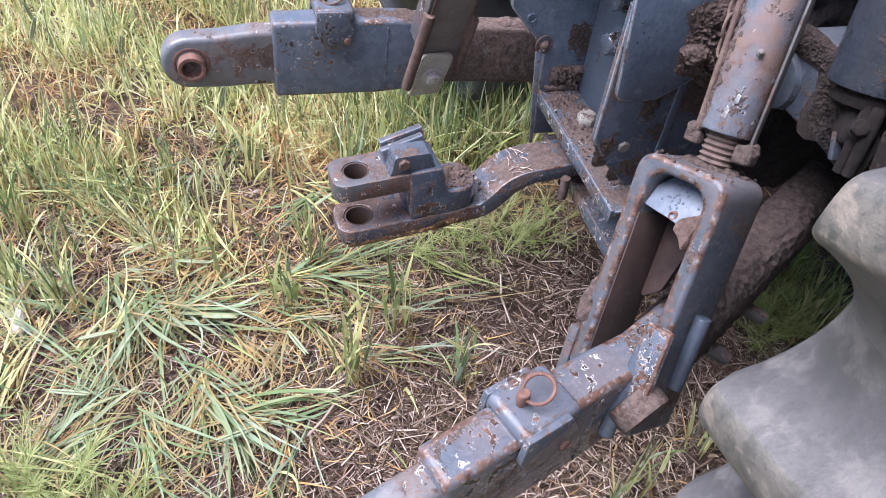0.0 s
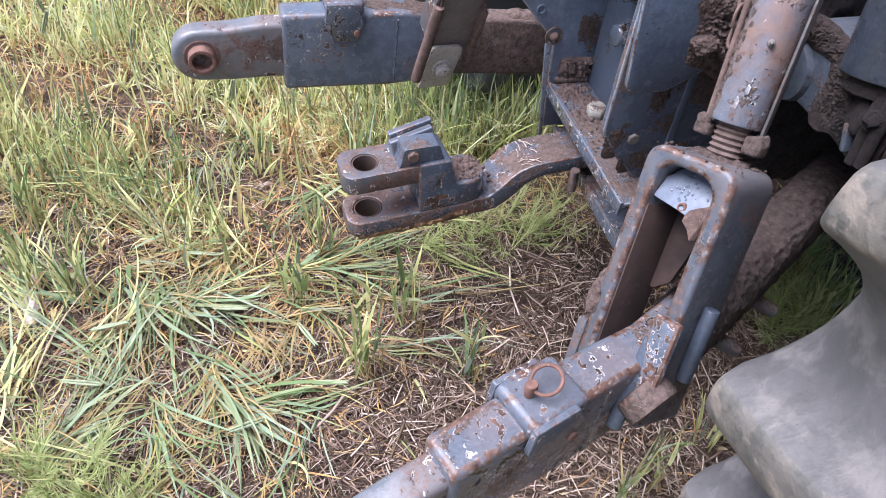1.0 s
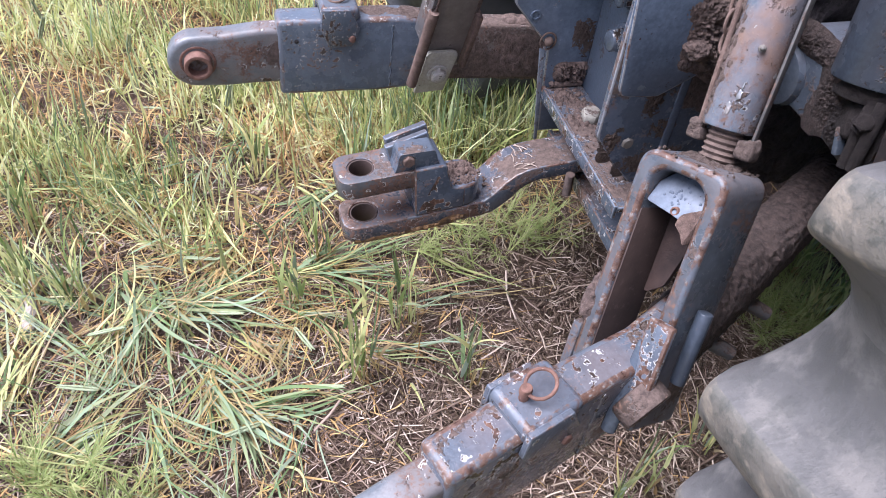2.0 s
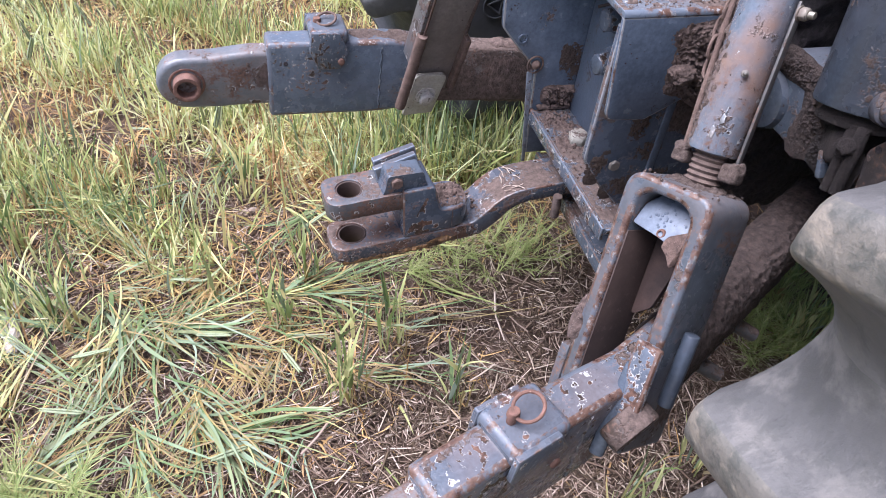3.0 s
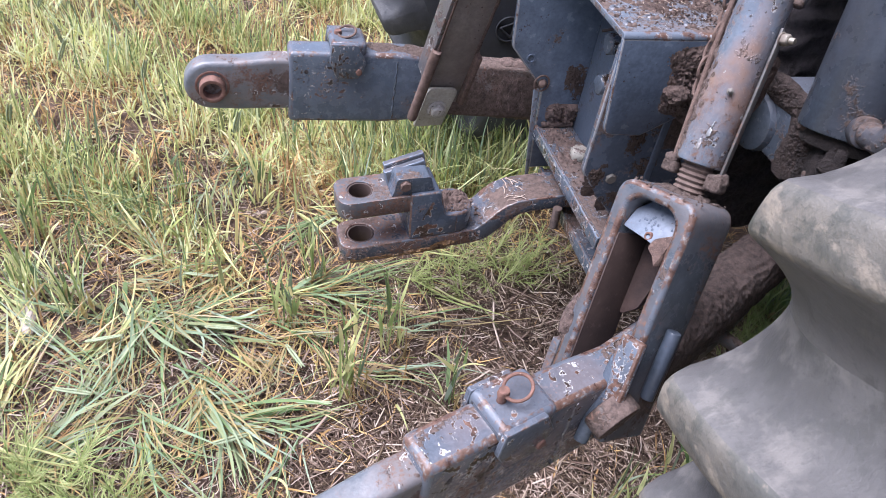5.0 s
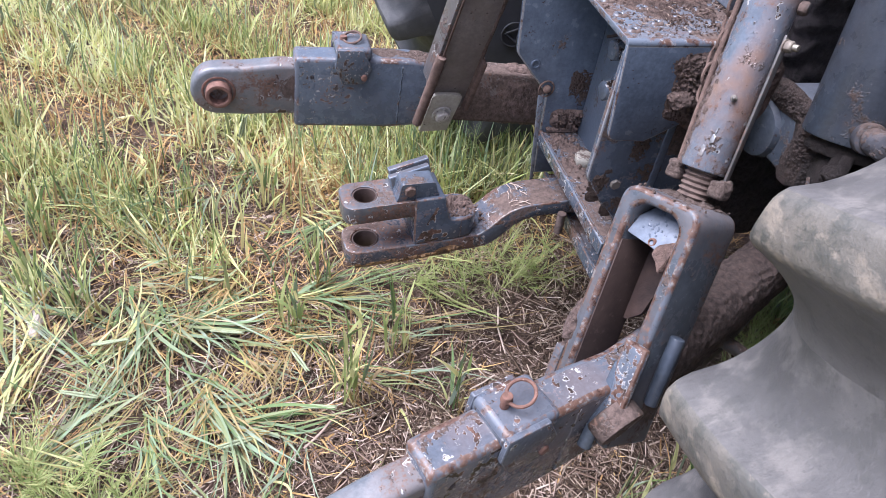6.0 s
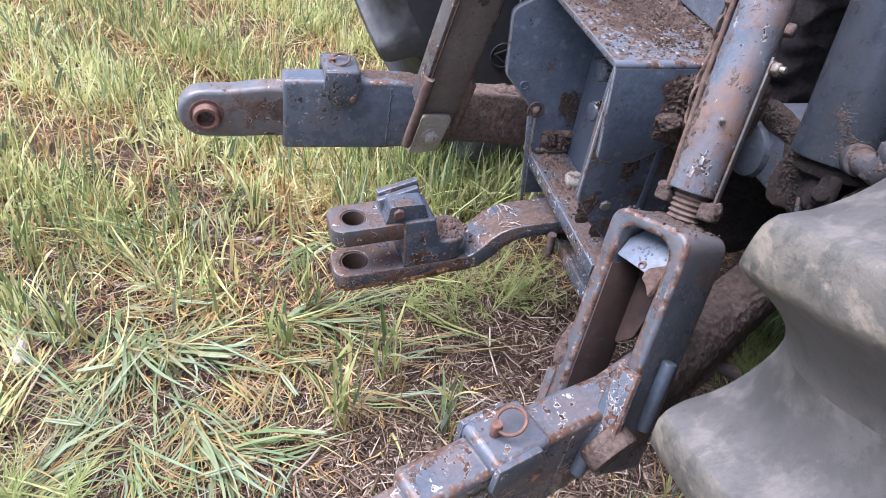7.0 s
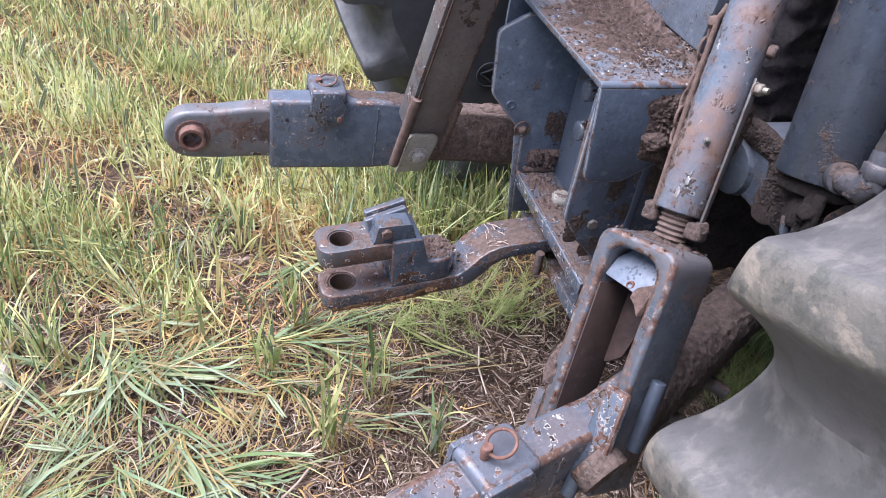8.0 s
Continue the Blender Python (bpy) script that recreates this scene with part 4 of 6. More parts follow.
# ---- lower links ----
def lower_link(m, inward, sleeve_mats, cover_mats, coat, end=0.53, slide=0.0):
    """inward: the sideways turn, in degrees, of the front half of the arm."""
    t = thing("lower_link", "grey-blue steel lower lift link with rusty eye and mud", "hitch arm", m, "lower links")
    eye = arc(0, -0.002, 0.0485, 88, 272, 14) + [(0.05, -0.052), (0.10, -0.050), (0.16, -0.050), (0.16, 0.056), (0.11, 0.056), (0.085, 0.053), (0.05, 0.048)]
    part("eye_end", slab(eye, "xz", -0.021, 0.021, 0.009, 3), painted("eye_paint", (0.115, 0.130, 0.145), mud=0.60, rust=0.56, chips=0.68, dust=0.7, gloss=0.42, wear=1.1, stain=0.25), t)
    ball = part("ball_bushing", ring_plate(0.002, 0, 0.0165, 0.0235, -0.042, 0.034), rust, t, "rusty ball bushing")
    part("ball_collar", ring_plate(0.002, 0, 0.0265, 0.031, -0.0225, 0.0225), rust, ball)
    turn = pose(0.45, 0, 0, 0, 0, inward) @ pose(-0.45, 0, 0)
    sl = [(0.140, -0.073), (0.335, -0.076), (0.375, -0.073), (min(0.43, end - 0.03), -0.067), (end, -0.066), (end, 0.064), (min(0.43, end - 0.03), 0.067), (0.36, 0.074), (0.31, 0.075), (0.140, 0.074)]
    bm = slab(sl, "xz", -0.027, 0.027, 0.008, 3)
    for v in bm.verts:
        if v.co.x > 0.47:
            v.co = turn @ v.co
    part("sleeve", bm, sleeve_mats, t)
    part("mud_crust", crust((0.13 if slide else 0.16, 0.050), (110, 40), 0.004, 15.0 if slide else 17.0, 0.05 if slide else -0.1, pose(0.455 if slide else 0.36, 0, 0.067 if slide else 0.0735, 0, 3, 0), 0.6), mud_light, t)
    seam = [(0.345 + 0.0015 * math.sin(i * 2.1), -0.027, -0.066 + i * 0.0085) for i in range(16)]
    part("weld_bead", sweep(seam, [0.0014 + 0.0006 * (i % 2) for i in range(16)], 8), sleeve_mats[0], t)
    low = 0.80 if slide else 1.0
    body = [(end - 0.03, -0.060), (end + 0.01, -0.062 * low), (1.02, -0.056 * low), (1.02, 0.053 * low), (end + 0.01, 0.058 * low), (end - 0.03, 0.058)]
    bm = slab(body, "xz", -0.0235, 0.0235, 0.008, 3)
    for v in bm.verts:
        if v.co.x > 0.44:
            v.co = turn @ v.co
    part("link_body", bm, painted("link_body_paint", (0.12, 0.102, 0.094), mud=0.48, rust=0.52, chips=0.75, dust=0.6, gloss=0.5, wear=1.0), t, "mud-stained flat bar")
    n, rows = 300, []
    bm = bmesh.new()
    for i in range(n + 1):
        x = coat[2] + (1.035 - coat[2]) * i / n
        end = min(1, (i + 1.0) / 7, (n + 1.0 - i) / 6)
        row = []
        for k in range(120):
            a = 2 * math.pi * k / 120
            y = coat[0] * math.copysign(abs(math.cos(a)) ** 0.65, math.cos(a))
            z = (0.059 if slide else 0.066) * math.copysign(abs(math.sin(a)) ** 0.65, math.sin(a)) + coat[1]
            q = Vector((x, y, z))
            f = 0.6 * noise.fractal(q * 38, 0.8, 2.1, 3) + 1.2 * noise.noise(q * 95) + 0.9 * noise.noise(q * 165)
            s = (0.90 + 0.10 * end) * (1 + (0.055 if slide else 0.032) * f)
            row.append(bm.verts.new(turn @ Vector((x, y * s, z * s))))
        rows.append(row)
    for a, b in zip(rows, rows[1:]):
        for k in range(120):
            bm.faces.new((a[k], a[(k + 1) % 120], b[(k + 1) % 120], b[k]))
    part("mud_coat", bm, coat[3], t, crease=180)
    # latch cover over the sleeve
    cov = (cover_mats[0], edge_chip)
    hexa = [(0.210, 0.099), (0.268, 0.099), (0.288, 0.062), (0.272, 0.030), (0.226, 0.027), (0.207, 0.062)]
    cover = part("latch_cover", box(0.209, 0.288, -0.036, 0.036, 0.0745, 0.100, 0.009, 4), cov, t)
    for s in (-1, 1):
        part("cheek_plate", slab(hexa, "xz", s * 0.036 - 0.0045, s * 0.036 + 0.0045, 0.002), cov, cover)
        part("rivet", rod_between((0.272, s * 0.040, 0.044), (0.272, s * 0.044, 0.044), 0.0075, 0.006, 16), rust, cover, "rusty rivet")
    pin = part("latch_pin", joined(rod_between((0.232, 0.004, 0.098), (0.232, 0.004, 0.112), 0.0055, n=16), rod_between((0.232, 0.004, 0.111), (0.232, 0.004, 0.119), 0.0075, 0.0065, 16)), rust, t, "rusty latch pin with pull ring")
    c, q = Vector((0.2480, 0.0, 0.118)), Euler((radians(14), radians(-14), 0)).to_matrix()
    part("pull_ring", sweep([c + q @ Vector((0.0170 * math.cos(a), 0.0160 * math.sin(a), 0)) for a in np.linspace(0, 2 * math.pi, 30, endpoint=False)], 0.0022, 8, True), rust if slide else rust_brown, pin)
    if end < 0.5:
        cover.matrix_local = Matrix.Translation((0.25 * 0.14, 0, 0)) @ Matrix.Diagonal((0.86, 1, 1, 1))
        pin.matrix_local = pose(0, 0, -0.012)
    for ob in (cover, pin) if slide else ():
        ob.matrix_local = pose(slide, 0, -0.6 * slide) @ Matrix.Diagonal((1, 1 - 5 * slide, 1, 1))
    # small dark discs painted as shaded holes
    part("small_hole_disc", rod_between((0.172, -0.0268, 0.036), (0.172, -0.0278, 0.036), 0.004, n=14, bevel=0), dark_mud_and_holes, t)
    part("small_hole_disc", rod_between((0.505, -0.0272, 0.012), (0.505, -0.0285, 0.012), 0.006, n=14, bevel=0), dark_mud_and_holes, t)
    return t


sleeve_far = (painted("sleeve_paint", (0.082, 0.106, 0.138), mud=0.66, rust=0.625, chips=0.685, dust=0.15, gloss=0.38, wear=1.3, grain=120), edge_chip)
sleeve_near = (painted("chipped_sleeve_paint", (0.080, 0.098, 0.124), mud=0.63, rust=0.585, chips=0.615, dust=0.12, gloss=0.28, wear=0.6, grain=90, stain=0.2), edge_rust)
cover_far = (painted("far_cover_paint", (0.070, 0.088, 0.110), mud=0.68, rust=0.66, chips=0.70, dust=0.2, gloss=0.36, wear=1.2, grain=120), edge_chip)
lower_link(pose(-0.243, 0.317, 0.503, 0, 2.0, 1.5), -6, sleeve_far, cover_far, (0.0258, -0.002, 0.56, mud), 0.445)
near_link = lower_link(pose(-0.159, -0.597, 0.505, 0, 2.0, 20.5), 10, sleeve_near, (painted("cover_paint", (0.075, 0.09, 0.113), mud=0.68, rust=0.635, chips=0.70, dust=0.25, gloss=0.30, wear=1.0), edge_blue), (0.040, -0.003, 0.515, coat_mud), 0.53, 0.018)
near_link["label"] = "grey-blue steel lower lift link with chipped paint and ring pin"


def stabiliser():
    m = pose(-0.159, -0.597, 0.505, 0, 2.0, 20.5) @ pose(0.45, 0, 0, 0, 0, 10) @ pose(-0.45, 0, 0)
    t = thing("stabiliser_bar", "muddy steel stabiliser bar with protruding studs below the link", "bar", m)
    part("bar", slab(rounded([(0.50, -0.120), (0.80, -0.125), (0.90, -0.085), (0.50, -0.070)], [0.01, 0.015, 0.015, 0.01]), "xz", -0.028, 0.016, 0.006), painted("stabiliser_paint", (0.045, 0.045, 0.048), mud=0.54, rust=0.62, chips=0.85, dust=0.6), t)
    for x in (0.640, 0.755):
        part("stud", rod_between((x, -0.020, -0.080), (x + 0.020, -0.060, -0.094), 0.0125, 0.011, 16, 0.003), paint_muddy, t, "mud-covered stud end")
    return t


stabiliser()


# ---- lift rods ----
def frame_of(origin, z, x):
    z = Vector(z).normalized()
    x = Vector(x)
    x = (x - z * x.dot(z)).normalized()
    y = z.cross(x)
    return Matrix.Translation(origin) @ Matrix((x, y, z)).transposed().to_4x4()


def lift_rod():
    m = frame_of((0.242, -0.447, 0.49), (0.266, 0.363, 0.893), (0.937, 0.35, -0.03))
    t = thing("lift_rod", "chipped grey-blue lift rod with forked foot and rusty thread", "lift rod", m)
    forkp = painted("fork_paint", (0.066, 0.078, 0.093), mud=0.565, rust=0.575, chips=0.72, dust=0.75, gloss=0.36, wear=0.9, side=0.8)
    outer = [(-0.056, -0.035), (-0.056, 0.225)] + rounded([(-0.056, 0.225), (-0.056, 0.272), (0.056, 0.272), (0.056, 0.225)], [0, 0.036, 0.036, 0], 7)[1:-1] + [(0.056, 0.225), (0.056, 0.0)]
    inner = [(0.036, 0.0), (0.036, 0.20)] + rounded([(0.036, 0.20), (0.036, 0.256), (-0.036, 0.256), (-0.036, 0.20)], [0, 0.026, 0.026, 0], 7)[1:-1] + [(-0.036, 0.20), (-0.036, -0.035)]
    part("fork", slab(outer + inner, "yz", -0.040, 0.042, 0.006, 3), (forkp, edge_rust), t, "forged fork, paint worn to rust along its rims")
    prof = [(-0.0355, 0.203), (-0.018, 0.209), (-0.002, 0.2115), (0.0355, 0.215), (0.0355, 0.238), (0.022, 0.2555), (-0.022, 0.2555), (-0.0355, 0.238)]
    web = slab(prof, "yz", -0.026, 0.035, 0.003)
    for v in web.verts:
        if v.co.x < 0:
            v.co.x += (v.co.z - 0.225) * 0.6
    # the pale colour stands in for sky reflected on the wet web
    part("fork_web", web, painted("web_sky_tone", (0.115, 0.14, 0.178), mud=0.66, rust=0.70, chips=0.80, dust=0.25, gloss=0.60), t, "wet grey web with a drain hole, toned pale for sky reflection")
    part("drain_tube", ring_plate(0, 0, 0.0028, 0.0052, -0.004, 0.004, 16), rust, t).matrix_local = pose(-0.029, -0.004, 0.2165, 0, 0, 90)
    crumbs([((0.0, 0.05), (-0.04, 0.04), 0.2725, 110, 0.0038, "z"), ((-0.04, 0.0), (-0.052, 0.052), 0.272, 40, 0.0026, "z")], mud_light, t)
    part("mud_crust", crust((0.060, 0.075), (50, 62), 0.007, 81.0, -0.1, pose(0.012, 0.0, 0.2722), 0.5), mud_light, t)
    drops = []
    for k in range(24):
        y, z = 0.03 * noise.noise(Vector((k * 2.3, 1, 0))) * 1.8, 0.232 + 0.02 * noise.noise(Vector((k * 3.1, 7, 0))) * 1.6
        if abs(y) < 0.03 and 0.216 < z < 0.25:
            drops.append(lump((-0.0262 + (z - 0.225) * 0.6, y, z), (0.0009, 0.0014, 0.0020), k, 2, 0.1))
    part("water_drops", joined(*drops), water, t, "drops of water on the web")
    # rust lining, its brown lowered for the shade between the legs
    part("inner_lining", box(-0.034, 0.036, 0.0340, 0.0362, -0.03, 0.205, 0.0008), smooth_rust, t, "smooth red-brown rust inside the leg, darkened for shade")
    lobe = rounded([(-0.0355, 0.232), (-0.012, 0.2165), (-0.013, 0.205), (-0.024, 0.200), (-0.0355, 0.190)], [0, 0.008, 0.006, 0.006, 0])
    bm = slab(lobe, "yz", -0.030, -0.020, 0.003)
    for v in bm.verts:
        v.co.x += (v.co.z - 0.2222) * 0.6 if v.co.x < -0.025 else 0
    part("rust_lobe", bm, rough_matter("flaking_rust", (0.055, 0.034, 0.028), (0.165, 0.108, 0.086), 110, 0.9, 0.004, (0.25, 0.178, 0.145), 1.0), t, "flaking tan rust where the web meets the leg")
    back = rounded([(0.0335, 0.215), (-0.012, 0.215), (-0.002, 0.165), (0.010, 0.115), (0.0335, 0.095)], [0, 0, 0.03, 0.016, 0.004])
    # rust whose colour also holds the shade inside the fork
    part("inner_gusset", slab(back, "yz", 0.026, 0.034, 0.003), rough_matter("shaded_inner_rust", (0.022, 0.013, 0.011), (0.060, 0.036, 0.029), 30, 0.8, 0.002), t, "rusty gusset inside the fork, coloured dark for shade")
    # the foot on the outer side: strap, washer plate and tube
    part("strap", box(-0.054, -0.0425, -0.066, -0.034, 0.004, 0.108, 0.004), (painted("strap_paint", (0.080, 0.098, 0.124), mud=0.64, rust=0.61, chips=0.645, dust=0.3, wear=1.2, grain=130), edge_rust), t)
    part("locking_bar", rod_between((-0.0440, -0.0370, 0.075), (-0.0540, -0.0365, -0.040), 0.0092, 0.0092, 24, 0.002), painted("bar_steel_paint", (0.058, 0.074, 0.096), mud=0.70, rust=0.68, chips=0.74, dust=0.2, gloss=0.34), t, "smooth grey-blue round locking bar")
    part("washer_plate", rod_between((-0.034, -0.066, 0.000), (-0.040, -0.040, 0.012), 0.032, n=36, bevel=0.004), painted("pin_plate_rust", (0.055, 0.042, 0.035), mud=0.50, rust=0.50, chips=0.80, dust=0.5), t, "muddy round pin plate")
    part("hinge_tube", rod_between((-0.004, -0.0665, 0.034), (-0.004, -0.0665, 0.124), 0.0088, n=24, bevel=0.002), painted("tube_paint", (0.030, 0.039, 0.053), mud=0.68, rust=0.68, chips=0.8, dust=0.2, gloss=0.42), t)
    part("foot_block", box(-0.038, 0.03, 0.0565, 0.071, -0.03, 0.045, 0.004), paint_rusty, t, "rusty block on the inner leg")
    part("mud_cake", lump((-0.030, 0.058, 0.075), (0.014, 0.012, 0.04), 8.0, 4, 0.5, 30), mud, t)
    # thread
    prof, z, k = [], 0.262, 0
    while z < 0.312:
        prof.append((z, 0.0195 if k % 2 else 0.0168))
        z, k = z + 0.0032, k + 1
    th = lathe_y([(0.262, 0.0)] + prof + [(0.312, 0.0)], 32)
    th.transform(Matrix(((1, 0, 0, 0), (0, 0, 1, 0), (0, 1, 0, 0), (0, 0, 0, 1))))
    part("thread", th, rough_matter("muddy_thread", (0.060, 0.041, 0.034), (0.14, 0.10, 0.082), 90, 0.85, 0.0015), t, "muddy rusty screw thread", 60)
    sleeve = part("sleeve", rod_between((0, 0, 0.310), (0, 0, 0.95), 0.0284, n=56, bevel=0.004), painted("rod_paint", (0.125, 0.160, 0.205), mud=0.585, rust=0.585, chips=0.68, dust=0.35, gloss=0.27, wear=0.6, side=0.7, stain=0.75), t, "tubular sleeve with rust stains and white chips")
    part("grease_nipple", joined(rod_between((-0.021, -0.0145, 0.396), (-0.027, -0.0185, 0.396), 0.0038, n=12), rod_between((-0.027, -0.0185, 0.396), (-0.0305, -0.021, 0.396), 0.0024, 0.0018, 12)), steel, sleeve)
    for k, (y, z, w, h) in enumerate(((-0.012, 0.352, 0.007, 0.020), (-0.006, 0.330, 0.006, 0.017))):
        part("bare_spot", lump((-math.sqrt(0.0284 ** 2 - y * y) + 0.0006, y, z), (0.0011, w * 0.42, h * 0.42), 30 + k, 4, 0.9, 120), metal("bare_metal", (0.24, 0.25, 0.26), 0.4, (0.2, 0.15, 0.12), 0.6), sleeve, "pale bare patch")
    for k in range(30):
        a, z = radians(140 + 55 * noise.noise(Vector((k * 1.7, 4, 0)))), 0.314 + 0.0042 * k
        part("mud_cake", lump((0.0265 * math.cos(a), 0.0265 * math.sin(a), z), (0.0022, 0.0042, 0.0055), 70.0 + k, 3, 0.8, 120), mud_light, sleeve)
    # locking strap on the outer side, and rod with chain on the inner side
    lock = part("lock_strap", slab([(-0.0035, 0.298), (0.0035, 0.298), (0.007, 0.470), (-0.003, 0.474)], "xz", -0.0345, -0.031, 0.001), painted("strap_steel", (0.055, 0.058, 0.058), mud=0.62, rust=0.60, chips=0.8, dust=0.6, gloss=0.5), t, "thin steel locking strap")
    part("lock_nut", joined(hex_bolt((0.002, -0.0335, 0.463), (0, -1, 0), 0.012, 0.009, 0.008), rod_between((0.002, -0.041, 0.463), (0.002, -0.050, 0.463), 0.0038, 0.0038, 16)), brass, lock, "brass-coloured nut and bolt")
    part("lock_nut", hex_bolt((0.010, -0.028, 0.505), (0.2, -1, 0), 0.014, 0.010), paint_muddy, lock)
    part("lock_foot", box(-0.011, 0.011, -0.040, -0.020, 0.285, 0.305, 0.004, 3), mud_light, lock, "mud-caked square foot of the strap")
    part("mud_cake", lump((0.002, -0.034, 0.299), (0.011, 0.008, 0.009), 12.0, 4, 0.35, 120), mud_light, lock)
    part("rod_foot", box(-0.015, 0.008, 0.020, 0.040, 0.290, 0.304, 0.004, 3), mud_light, t, "mud-caked foot of the locking rod")
    part("mud_cake", lump((-0.006, 0.033, 0.303), (0.011, 0.009, 0.009), 13.0, 4, 0.35, 120), mud_light, t)
    part("handle_rod", sweep([(-0.004, 0.032, 0.302), (-0.004, 0.0345, 0.36), (-0.006, 0.0355, 0.44), (-0.008, 0.0345, 0.53), (-0.008, 0.028, 0.545)], 0.0034, 10), rust_brown, t, "rust-brown locking rod")
    for i in range(7):
        z = 0.395 + i * 0.020
        ring = [(0.0 + 0.0075 * math.sin(a) * (i % 2) - 0.004, 0.039 + 0.004 * math.sin(a) * ((i + 1) % 2) + 0.002 * (i % 3), z + 0.0125 * math.cos(a)) for a in np.linspace(0, 2 * math.pi, 16, endpoint=False)]
        part("chain_link", sweep(ring, 0.0019, 6, True), rust_brown, t)
    part("nut", hex_bolt((-0.004, 0.036, 0.525), (0, 1, 0), 0.015, 0.010), rust_brown, t)
    # the screw stands forward of the fork's middle
    for ob in t.children:
        if ob.name.split(".")[0] in ("thread", "sleeve", "lock_strap", "handle_rod", "rod_foot", "chain_link", "nut") or (ob.name.startswith("mud_cake") and ob.data.vertices[0].co.z > 0.2):
            ob.matrix_local = pose(0.018, 0.001, 0)
    return t


lift_rod()


def far_lift_link():
    p0, p1 = Vector((0.180, 0.272, 0.472)), Vector(FAR_TOP)
    z = (p1 - p0).normalized()
    m = frame_of(p0, z, (1, 0.1, 0))
    t = thing("lift_link", "muddy brown-grey channel-section lift link bolted to the far lower link", "lift rod", m)
    mp = painted("channel_mud_paint", (0.185, 0.166, 0.156), mud=0.62, rust=0.62, chips=0.80, dust=0.9, gloss=0.55, wear=0.8, side=0.9)
    part("channel_web", box(-0.040, 0.046, 0.002, 0.010, 0.005, 0.75, 0.002), mp, t)
    part("left_flange", box(-0.049, -0.040, -0.012, 0.030, 0.075, 0.75, 0.002), painted("flange_paint", (0.085, 0.090, 0.098), mud=0.56, rust=0.57, chips=0.74, dust=0.9, wear=1.2, side=0.7), t)
    part("flange_edge", box(-0.0425, -0.0385, -0.0150, 0.002, 0.150, 0.75, 0.0015), rust_brown, t, "brown rubbed edge of the channel")
    part("right_flange", box(0.044, 0.055, -0.014, 0.016, 0.012, 0.135, 0.003), rust_brown, t)
    part("ragged_edge", sweep([(0.046 + 0.002 * noise.noise(Vector((k * 0.8, 5, 0))), 0.005, 0.13 + 0.0124 * k) for k in range(51)], [0.005 + 0.002 * noise.noise(Vector((k * 1.3, 8, 0))) for k in range(51)], 8), mud, t, "mud along the ragged edge")
    part("edge_roll", sweep([(-0.0455 + 0.0015 * math.sin(9 * z), -0.014, z) for z in np.linspace(-0.022, 0.150, 30)], [0.0098 + 0.0012 * noise.noise(Vector((k * 0.7, 2, 0))) for k in range(30)], 12), rust_brown, t, "rusty rolled edge bar")
    part("mud_crust", crust((0.075, 0.34), (30, 120), 0.005, 41.0, 0.15, pose(0.002, 0.002, 0.45, 90, 0, 0)), mud_light, t)
    part("mud_crust", crust((0.050, 0.50), (56, 520), 0.0035, 43.0, -0.25, pose(0.024, 0.002, 0.56, 90, 0, 0), 0.7), mud, t)
    plate = rounded([(-0.032, -0.053), (0.028, -0.048), (0.034, 0.052), (-0.030, 0.052)], [0.003, 0.003, 0.014, 0.014])
    keep = part("keeper_plate", slab(plate, "xz", -0.010, -0.002, 0.0015), dull_steel, t, "galvanised keeper plate with hexagon bolt")
    part("bolt", hex_bolt((0.002, -0.010, 0.0), (0, -1, 0), 0.028, 0.013, 0.021), painted("bright_bolt", (0.40, 0.39, 0.36), mud=0.70, rust=0.68, chips=0.85, dust=0.3, gloss=0.32), keep, "bright steel hexagon bolt")
    return t


far_lift_link()


def straw_bits():
    """Short straws that lie on the drawbar, the rail and the step plate."""
    rnd = random.Random(5)
    bm = bmesh.new()
    for lo, hi, z, n in (((0.36, -0.15), (0.41, 0.14), 0.4998, 10), ((0.34, -0.12), (0.51, 0.26), 0.8350, 170)):
        for _ in range(n):
            c = Vector((rnd.uniform(lo[0], hi[0]), rnd.uniform(lo[1], hi[1]), z))
            a, ln, r = rnd.uniform(0, math.pi), rnd.uniform(0.002, 0.0055), rnd.uniform(0.0003, 0.0006)
            d = Vector((math.cos(a), math.sin(a), rnd.uniform(-0.05, 0.12)))
            m = Matrix.Translation(c) @ d.to_track_quat("Z", "Y").to_matrix().to_4x4()
            bmesh.ops.create_cone(bm, cap_ends=True, segments=4, radius1=r, radius2=r, depth=ln * 2, matrix=m)
    me = bpy.data.meshes.new("straw_bits")
    bm.to_mesh(me)
    bm.free()
    me.materials.append(muddy_straw)
    return tagged(new("straw_bits", me), "pale bits of straw lying on the metal", "straw", kind="stuff")


straw_bits()


# ---- crop, straw and weeds ----
rng = np.random.default_rng(11)


